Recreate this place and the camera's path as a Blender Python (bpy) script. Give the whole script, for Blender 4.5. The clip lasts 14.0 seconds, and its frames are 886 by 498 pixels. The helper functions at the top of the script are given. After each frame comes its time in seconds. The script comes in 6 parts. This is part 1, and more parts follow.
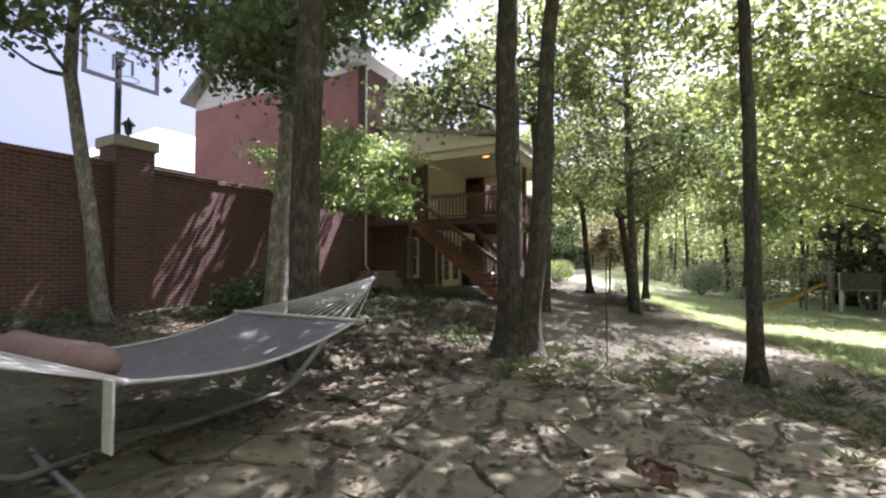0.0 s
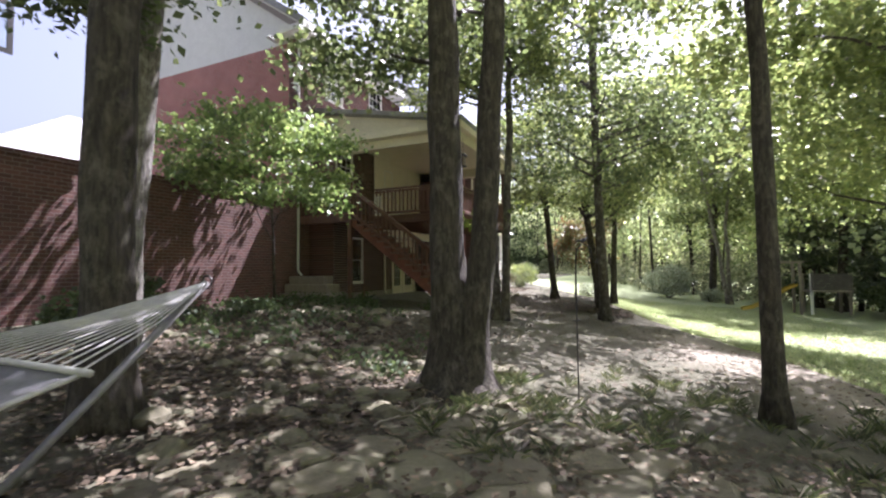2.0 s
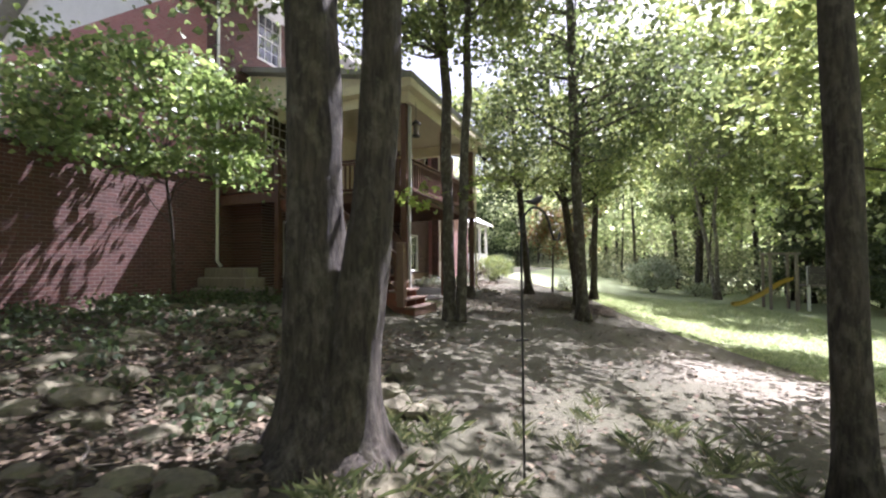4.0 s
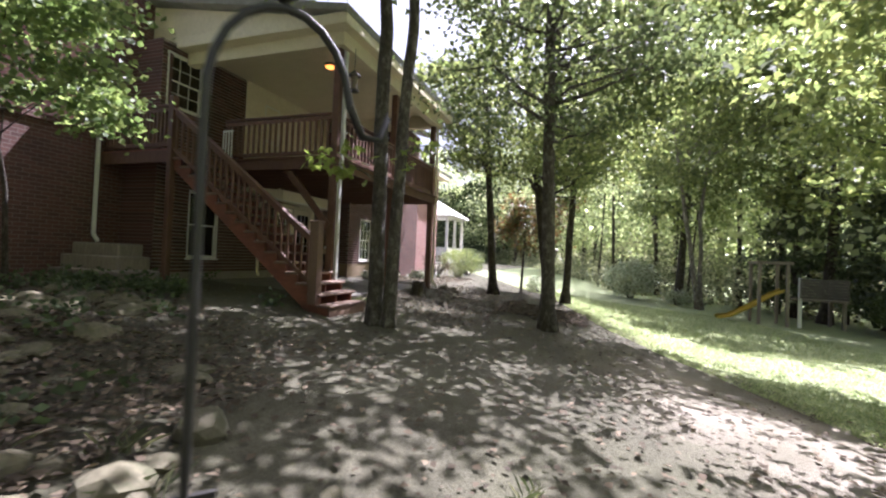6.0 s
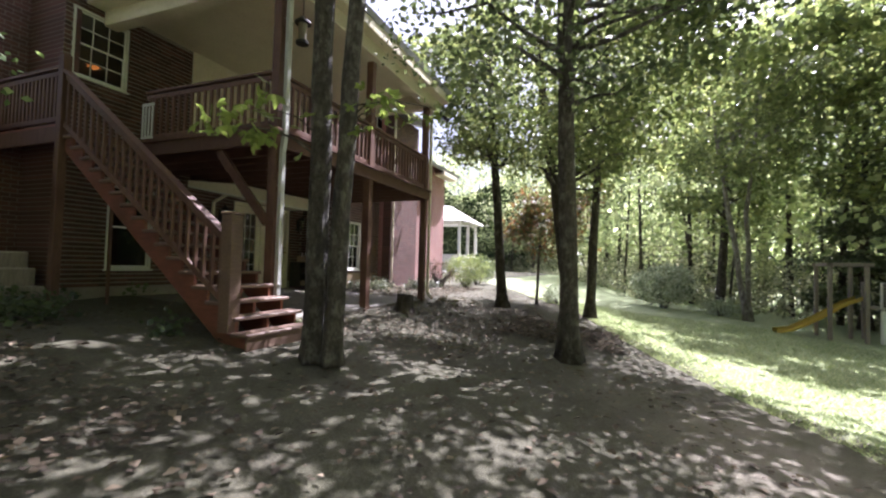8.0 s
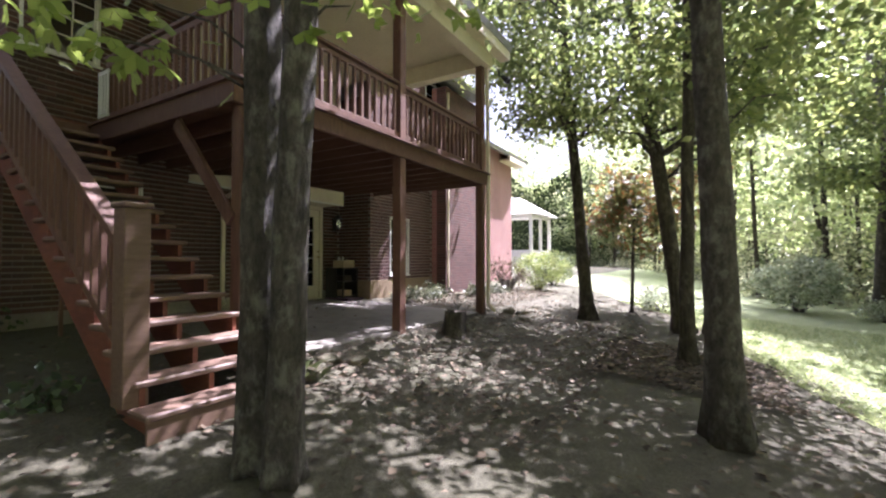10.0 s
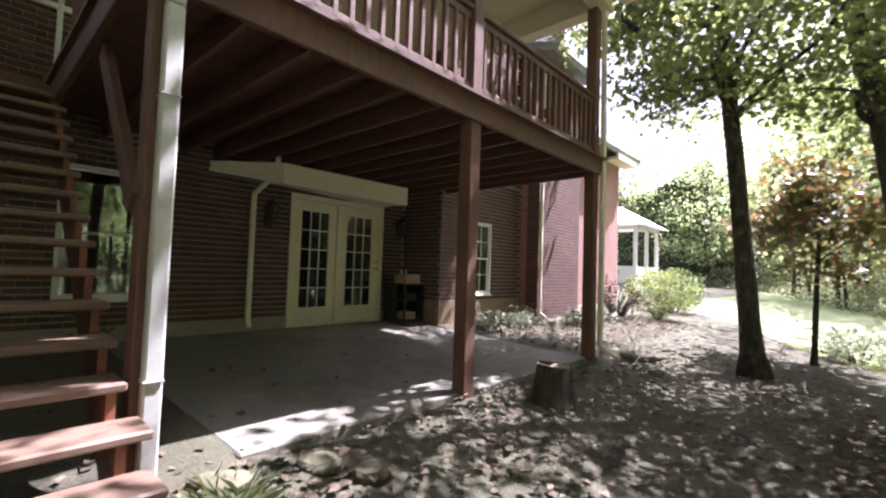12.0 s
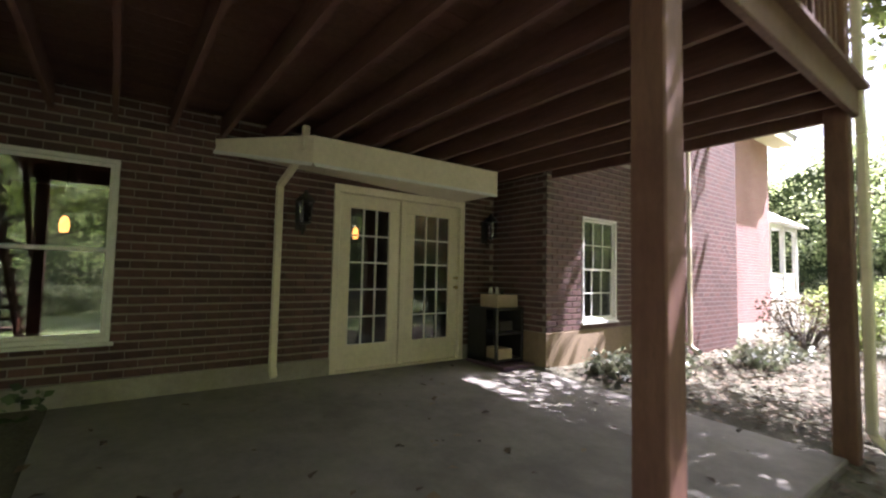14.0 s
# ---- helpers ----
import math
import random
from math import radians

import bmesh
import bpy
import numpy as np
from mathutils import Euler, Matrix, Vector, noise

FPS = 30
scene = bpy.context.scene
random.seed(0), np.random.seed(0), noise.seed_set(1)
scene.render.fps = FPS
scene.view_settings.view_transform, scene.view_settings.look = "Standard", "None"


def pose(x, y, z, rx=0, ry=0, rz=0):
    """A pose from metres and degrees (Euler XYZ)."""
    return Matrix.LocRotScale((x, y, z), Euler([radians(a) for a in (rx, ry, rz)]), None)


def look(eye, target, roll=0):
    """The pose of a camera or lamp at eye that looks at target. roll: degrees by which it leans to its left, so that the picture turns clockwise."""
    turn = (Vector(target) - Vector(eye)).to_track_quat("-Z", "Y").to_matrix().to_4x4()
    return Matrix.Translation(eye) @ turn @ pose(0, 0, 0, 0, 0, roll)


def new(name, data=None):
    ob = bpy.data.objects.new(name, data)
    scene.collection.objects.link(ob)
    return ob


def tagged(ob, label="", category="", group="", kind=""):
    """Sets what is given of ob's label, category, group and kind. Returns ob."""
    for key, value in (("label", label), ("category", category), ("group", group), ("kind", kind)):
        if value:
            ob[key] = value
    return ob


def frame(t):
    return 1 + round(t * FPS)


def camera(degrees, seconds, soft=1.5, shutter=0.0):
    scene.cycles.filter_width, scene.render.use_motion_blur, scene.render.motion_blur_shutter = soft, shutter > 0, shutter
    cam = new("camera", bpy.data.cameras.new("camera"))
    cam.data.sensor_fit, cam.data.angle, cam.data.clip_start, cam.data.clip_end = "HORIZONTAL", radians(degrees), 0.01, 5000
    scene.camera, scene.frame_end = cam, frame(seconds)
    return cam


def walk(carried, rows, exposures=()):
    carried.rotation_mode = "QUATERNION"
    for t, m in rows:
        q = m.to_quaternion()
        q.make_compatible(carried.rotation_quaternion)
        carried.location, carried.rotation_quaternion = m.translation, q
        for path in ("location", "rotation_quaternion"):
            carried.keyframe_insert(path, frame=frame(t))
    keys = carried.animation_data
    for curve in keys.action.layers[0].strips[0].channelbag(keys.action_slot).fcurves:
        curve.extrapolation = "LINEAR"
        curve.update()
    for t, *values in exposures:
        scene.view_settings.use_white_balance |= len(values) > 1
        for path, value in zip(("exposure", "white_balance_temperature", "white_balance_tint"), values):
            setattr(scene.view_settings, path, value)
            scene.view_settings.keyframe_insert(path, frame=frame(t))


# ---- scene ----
cam = camera(89.9, 14.0, soft=2.2, shutter=0.3)
METRES, EYE, TILT, LEAN, TURN = 17.0, 1.5, 0.0, 0.0, 28.0
ROWS = [
    (0.0, 0.0, 0.0, 0.0, 0.0, 1.82, 0.1),
    (0.5, 0.0069, 0.0268, -0.0039, -1.08, 2.53, -0.08),
    (1.0, 0.0165, 0.0579, -0.0049, -2.23, 2.6, 0.26),
    (1.5, 0.0273, 0.0908, -0.0049, -3.51, 2.33, 0.41),
    (2.0, 0.041, 0.1227, -0.005, -4.19, 2.53, 0.63),
    (2.5, 0.0551, 0.1546, -0.0063, -4.79, 2.98, 0.96),
    (3.0, 0.071, 0.187, -0.0084, -5.42, 2.85, 1.49),
    (5.5, 0.1547, 0.3439, -0.0134, -8.16, 0.25, -1.96),
    (6.0, 0.173, 0.3734, -0.016, -8.71, 1.05, -2.46),
    (6.5, 0.1898, 0.4046, -0.02, -8.79, 1.74, -2.6),
    (7.0, 0.205, 0.4383, -0.0209, -8.36, 2.09, -2.46),
    (7.5, 0.2171, 0.4734, -0.0199, -7.61, 2.15, -2.19),
    (10.0, 0.2539, 0.6573, -0.0085, 3.0, 1.4, 0.0),
    (10.5, 0.2538, 0.6939, -0.0071, 5.72, 1.51, -0.94),
    (11.0, 0.2524, 0.7297, -0.0049, 8.44, 1.89, -1.49),
    (11.5, 0.2492, 0.7663, -0.0034, 11.31, 2.12, -1.84),
    (12.0, 0.2442, 0.8017, -0.0027, 14.37, 2.65, -1.97),
    (12.5, 0.2362, 0.8367, -0.001, 17.58, 3.22, -1.86),
    (13.0, 0.2235, 0.87, 0.0018, 20.28, 3.62, -1.83),
    (13.5, 0.21, 0.9027, 0.0041, 22.66, 3.58, -1.27),
    (14.0, 0.1931, 0.9346, 0.0048, 25.34, 3.41, -1.21),
]
walk(cam, [(t, pose(0, 0, EYE, TILT, LEAN, TURN) @ pose(METRES * x, METRES * y, METRES * z, 90 + pitch, roll, yaw)) for t, x, y, z, yaw, pitch, roll in ROWS],
     exposures=[(0.0, 2.2, 5650, 29), (3.0, 2.25, 5550, 29), (5.5, 2.2, 5550, 29), (7.5, 2.1, 5500, 29), (10.0, 2.55, 5500, 33), (11.0, 2.65, 5500, 33), (12.3, 2.5, 5550, 32), (13.2, 2.65, 5550, 31), (14.0, 3.0, 5600, 31)])

# ---- light ----
SUN_DIR = Vector((0.20, 0.57, 1.0)).normalized()
world = bpy.data.worlds.new("sky")
world.use_nodes = True
scene.world = world
wn, wl = world.node_tree.nodes, world.node_tree.links
sky = wn.new("ShaderNodeTexSky")
sky.sky_type, sky.sun_disc = "NISHITA", False
sky.sun_elevation = math.asin(SUN_DIR.z)
sky.sun_rotation = math.atan2(SUN_DIR.x, SUN_DIR.y)
sky.dust_density, sky.ozone_density = 7.0, 0.6
wn["Background"].inputs[1].default_value = 0.062
haze = wn.new("ShaderNodeHueSaturation")
haze.inputs["Saturation"].default_value = 0.55
wl.new(sky.outputs[0], haze.inputs["Color"])
wl.new(haze.outputs[0], wn["Background"].inputs[0])
sun = new("sun", bpy.data.lights.new("sun", "SUN"))
sun.data.energy, sun.data.angle, sun.data.color = 5.0, radians(0.5), (1.0, 0.95, 0.86)
sun.matrix_world = look(SUN_DIR * 60, (0, 0, 0))

# ---- materials ----
def nodes_of(name):
    m = bpy.data.materials.new(name)
    m.use_nodes = True
    nt = m.node_tree
    return m, nt.nodes, nt.links, nt.nodes["Principled BSDF"]


def coords(n, l, scale=(1, 1, 1), kind="Object"):
    tc, mp = n.new("ShaderNodeTexCoord"), n.new("ShaderNodeMapping")
    mp.inputs["Scale"].default_value = scale
    l.new(tc.outputs[kind], mp.inputs[0])
    return mp.outputs[0]


def ramp(n, l, fac, stops):
    r = n.new("ShaderNodeValToRGB")
    el = r.color_ramp.elements
    while len(el) < len(stops):
        el.new(0.5)
    for e, (p, c) in zip(el, stops):
        e.position, e.color = p, (*c, 1)
    l.new(fac, r.inputs[0])
    return r.outputs[0]


def noise_tex(n, l, vec, scale, detail=6, rough=0.6):
    t = n.new("ShaderNodeTexNoise")
    t.inputs["Scale"].default_value, t.inputs["Detail"].default_value, t.inputs["Roughness"].default_value = scale, detail, rough
    l.new(vec, t.inputs["Vector"])
    return t.outputs[0]


def mix(n, l, fac, a, b, how="MIX"):
    m = n.new("ShaderNodeMix")
    m.data_type, m.blend_type = "RGBA", how
    for sock, v in ((m.inputs[0], fac), (m.inputs[6], a), (m.inputs[7], b)):
        if hasattr(v, "links"):
            l.new(v, sock)
        elif isinstance(v, (int, float)):
            sock.default_value = v
        else:
            sock.default_value = (*v, 1)
    return m.outputs[2]


def bump(n, l, height, bsdf, strength=0.4, dist=0.02):
    b = n.new("ShaderNodeBump")
    b.inputs["Strength"].default_value, b.inputs["Distance"].default_value = strength, dist
    l.new(height, b.inputs["Height"])
    l.new(b.outputs[0], bsdf.inputs["Normal"])


def surface(name, lo, hi, rough=0.7, scale=8.0, stretch=(1, 1, 1), relief=0.3, dist=0.01, stain=None, metal=0.0, vary=0.0):
    """Two scales of noise between two colours, a relief, an optional stain colour and per-piece variation."""
    m, n, l, b = nodes_of(name)
    v = coords(n, l, stretch)
    fine = noise_tex(n, l, v, scale * 6, 8, 0.7)
    big = noise_tex(n, l, v, scale, 4)
    c = ramp(n, l, big, [(0.3, lo), (0.7, hi)])
    c = mix(n, l, 0.35, c, ramp(n, l, fine, [(0.3, [x * 0.6 for x in lo]), (0.7, hi)]))
    if stain:
        patch = noise_tex(n, l, coords(n, l), 1.3, 5, 0.65)
        c = mix(n, l, ramp(n, l, patch, [(0.5, (0, 0, 0)), (0.68, (0.8, 0.8, 0.8))]), c, stain)
    if vary:
        oi, hs = n.new("ShaderNodeObjectInfo"), n.new("ShaderNodeHueSaturation")
        mr = n.new("ShaderNodeMapRange")
        l.new(oi.outputs["Random"], mr.inputs[0])
        mr.inputs[3].default_value, mr.inputs[4].default_value = 1 - vary, 1 + vary
        l.new(mr.outputs[0], hs.inputs["Value"])
        l.new(c, hs.inputs["Color"])
        c = hs.outputs[0]
    l.new(c, b.inputs["Base Color"])
    b.inputs["Roughness"].default_value, b.inputs["Metallic"].default_value = rough, metal
    bump(n, l, fine, b, relief, dist)
    return m


def brick_wall(name, a, b_, mortar, plane, relief=0.5):
    """Brick courses in a material, for walls that stay far off. plane: 'x' or 'y', the wall's normal."""
    m, n, l, b = nodes_of(name)
    tc, sp, cb = n.new("ShaderNodeTexCoord"), n.new("ShaderNodeSeparateXYZ"), n.new("ShaderNodeCombineXYZ")
    l.new(tc.outputs["Object"], sp.inputs[0])
    l.new(sp.outputs["Y" if plane == "x" else "X"], cb.inputs[0])
    l.new(sp.outputs["Z"], cb.inputs[1])
    t = n.new("ShaderNodeTexBrick")
    for k, v in (("Scale", 1.0), ("Mortar Size", 0.007), ("Mortar Smooth", 0.3), ("Brick Width", 0.21), ("Row Height", 0.077), ("Bias", 0.0)):
        t.inputs[k].default_value = v
    t.inputs["Color1"].default_value, t.inputs["Color2"].default_value, t.inputs["Mortar"].default_value = (*a, 1), (*b_, 1), (*mortar, 1)
    l.new(cb.outputs[0], t.inputs["Vector"])
    stain = noise_tex(n, l, tc.outputs["Object"], 0.8, 6, 0.65)
    c = mix(n, l, 0.55, t.outputs[0], ramp(n, l, stain, [(0.3, (0.45, 0.42, 0.4)), (0.7, (1, 1, 1))]), "MULTIPLY")
    l.new(c, b.inputs["Base Color"])
    b.inputs["Roughness"].default_value = 0.85
    inv = n.new("ShaderNodeMath")
    inv.operation = "SUBTRACT"
    inv.inputs[0].default_value = 1
    l.new(t.outputs[1], inv.inputs[1])
    bump(n, l, inv.outputs[0], b, relief, 0.01)
    return m


def leaf_mat(name, stops, thin=0.4, rough=0.45):
    m, n, l, b = nodes_of(name)
    g = n.new("ShaderNodeNewGeometry")
    c = ramp(n, l, g.outputs["Random Per Island"], stops)
    l.new(c, b.inputs["Base Color"])
    b.inputs["Roughness"].default_value = rough
    tr, ms = n.new("ShaderNodeBsdfTranslucent"), n.new("ShaderNodeMixShader")
    l.new(mix(n, l, 1.0, c, (1.75, 1.75, 1.3), "MULTIPLY"), tr.inputs[0])
    ms.inputs[0].default_value = thin
    out = n["Material Output"]
    l.new(b.outputs[0], ms.inputs[1])
    l.new(tr.outputs[0], ms.inputs[2])
    l.new(ms.outputs[0], out.inputs[0])
    return m


def bark_mat(name, lo, hi, lichen, long=0.16):
    m, n, l, b = nodes_of(name)
    v = coords(n, l, (1, 1, long))
    ridge = noise_tex(n, l, v, 26, 10, 0.72)
    big, mid = noise_tex(n, l, coords(n, l), 2.2, 5, 0.6), noise_tex(n, l, coords(n, l, (1, 1, 0.6)), 9, 8, 0.7)
    c = ramp(n, l, ridge, [(0.35, lo), (0.65, hi)])
    c = mix(n, l, ramp(n, l, mid, [(0.5, (0, 0, 0)), (0.64, (0.7, 0.7, 0.7))]), c, lichen)
    c = mix(n, l, 0.5, c, ramp(n, l, big, [(0.35, (0.45, 0.42, 0.38)), (0.65, (1.15, 1.15, 1.1))]), "MULTIPLY")
    l.new(c, b.inputs["Base Color"])
    b.inputs["Roughness"].default_value = 0.92
    add = n.new("ShaderNodeMath")
    add.operation = "ADD"
    l.new(ridge, add.inputs[0])
    l.new(mid, add.inputs[1])
    bump(n, l, add.outputs[0], b, 1.0, 0.045)
    return m


def glass_mat(name, tint=(0.9, 0.95, 0.93), ior=2.2):
    m, n, l, b = nodes_of(name)
    tp, gl, ms, fr = n.new("ShaderNodeBsdfTransparent"), n.new("ShaderNodeBsdfGlossy"), n.new("ShaderNodeMixShader"), n.new("ShaderNodeFresnel")
    tp.inputs[0].default_value = (*tint, 1)
    gl.inputs["Roughness"].default_value = 0.02
    fr.inputs[0].default_value = ior
    l.new(fr.outputs[0], ms.inputs[0])
    l.new(tp.outputs[0], ms.inputs[1])
    l.new(gl.outputs[0], ms.inputs[2])
    l.new(ms.outputs[0], n["Material Output"].inputs[0])
    return m


def glow_mat(name, colour, power):
    m, n, l, b = nodes_of(name)
    b.inputs["Base Color"].default_value = (*colour, 1)
    b.inputs["Emission Color"].default_value = (*colour, 1)
    b.inputs["Emission Strength"].default_value = power
    return m


def ground_mat():
    m, n, l, b = nodes_of("ground")
    v = coords(n, l)
    big, mid, fine = noise_tex(n, l, v, 0.7, 6), noise_tex(n, l, v, 5, 8, 0.7), noise_tex(n, l, v, 40, 8, 0.75)
    soil = ramp(n, l, mid, [(0.3, (0.036, 0.035, 0.021)), (0.5, (0.072, 0.068, 0.042)), (0.72, (0.145, 0.13, 0.085))])
    soil = mix(n, l, 0.45, soil, ramp(n, l, fine, [(0.3, (0.024, 0.022, 0.014)), (0.7, (0.17, 0.15, 0.10))]))
    sa = n.new("ShaderNodeAttribute")
    sa.attribute_name = "sand"
    sand = ramp(n, l, fine, [(0.3, (0.42, 0.35, 0.27)), (0.7, (0.58, 0.50, 0.41))])
    soil = mix(n, l, sa.outputs["Fac"], soil, sand)
    moss = ramp(n, l, big, [(0.38, (0.1, 0.1, 0.1)), (0.62, (0.65, 0.65, 0.65))])
    soil = mix(n, l, moss, soil, ramp(n, l, fine, [(0.3, (0.045, 0.045, 0.022)), (0.7, (0.135, 0.13, 0.075))]))
    grass = ramp(n, l, mid, [(0.3, (0.26, 0.30, 0.15)), (0.7, (0.42, 0.45, 0.27))])
    grass = mix(n, l, 0.4, grass, ramp(n, l, fine, [(0.3, (0.12, 0.17, 0.05)), (0.7, (0.32, 0.38, 0.15))]))
    at = n.new("ShaderNodeAttribute")
    at.attribute_name = "lawn"
    ad = n.new("ShaderNodeMath")
    ad.operation = "MULTIPLY_ADD"
    l.new(mid, ad.inputs[0])
    ad.inputs[1].default_value = 0.9
    l.new(at.outputs["Fac"], ad.inputs[2])
    sel = ramp(n, l, ad.outputs[0], [(0.82, (0, 0, 0)), (1.0, (1, 1, 1))])
    l.new(mix(n, l, sel, soil, grass), b.inputs["Base Color"])
    b.inputs["Roughness"].default_value = 0.95
    bump(n, l, fine, b, 0.8, 0.04)
    return m


def island_brick():
    m, n, l, b = nodes_of("brick_courses")
    g = n.new("ShaderNodeNewGeometry")
    c = ramp(n, l, g.outputs["Random Per Island"], [(0.0, (0.055, 0.032, 0.028)), (0.6, (0.095, 0.05, 0.042)), (1.0, (0.15, 0.075, 0.06))])
    fine = noise_tex(n, l, coords(n, l), 60, 8, 0.7)
    l.new(mix(n, l, 0.5, c, ramp(n, l, fine, [(0.3, (0.55, 0.5, 0.5)), (0.7, (1.2, 1.1, 1.05))]), "MULTIPLY"), b.inputs["Base Color"])
    b.inputs["Roughness"].default_value = 0.85
    bump(n, l, fine, b, 0.4, 0.004)
    return m


def far_mat():
    m, n, l, b = nodes_of("far_woods")
    v = coords(n, l, (1, 1, 0.6))
    big, fine = noise_tex(n, l, v, 0.35, 8, 0.7), noise_tex(n, l, v, 2.2, 10, 0.75)
    c = ramp(n, l, fine, [(0.35, (0.02, 0.03, 0.015)), (0.5, (0.08, 0.11, 0.045)), (0.68, (0.2, 0.23, 0.10))])
    l.new(mix(n, l, 0.5, c, ramp(n, l, big, [(0.35, (0.3, 0.35, 0.3)), (0.65, (1.1, 1.1, 0.9))]), "MULTIPLY"), b.inputs["Base Color"])
    b.inputs["Roughness"].default_value = 1.0
    bump(n, l, fine, b, 1.0, 0.6)
    return m


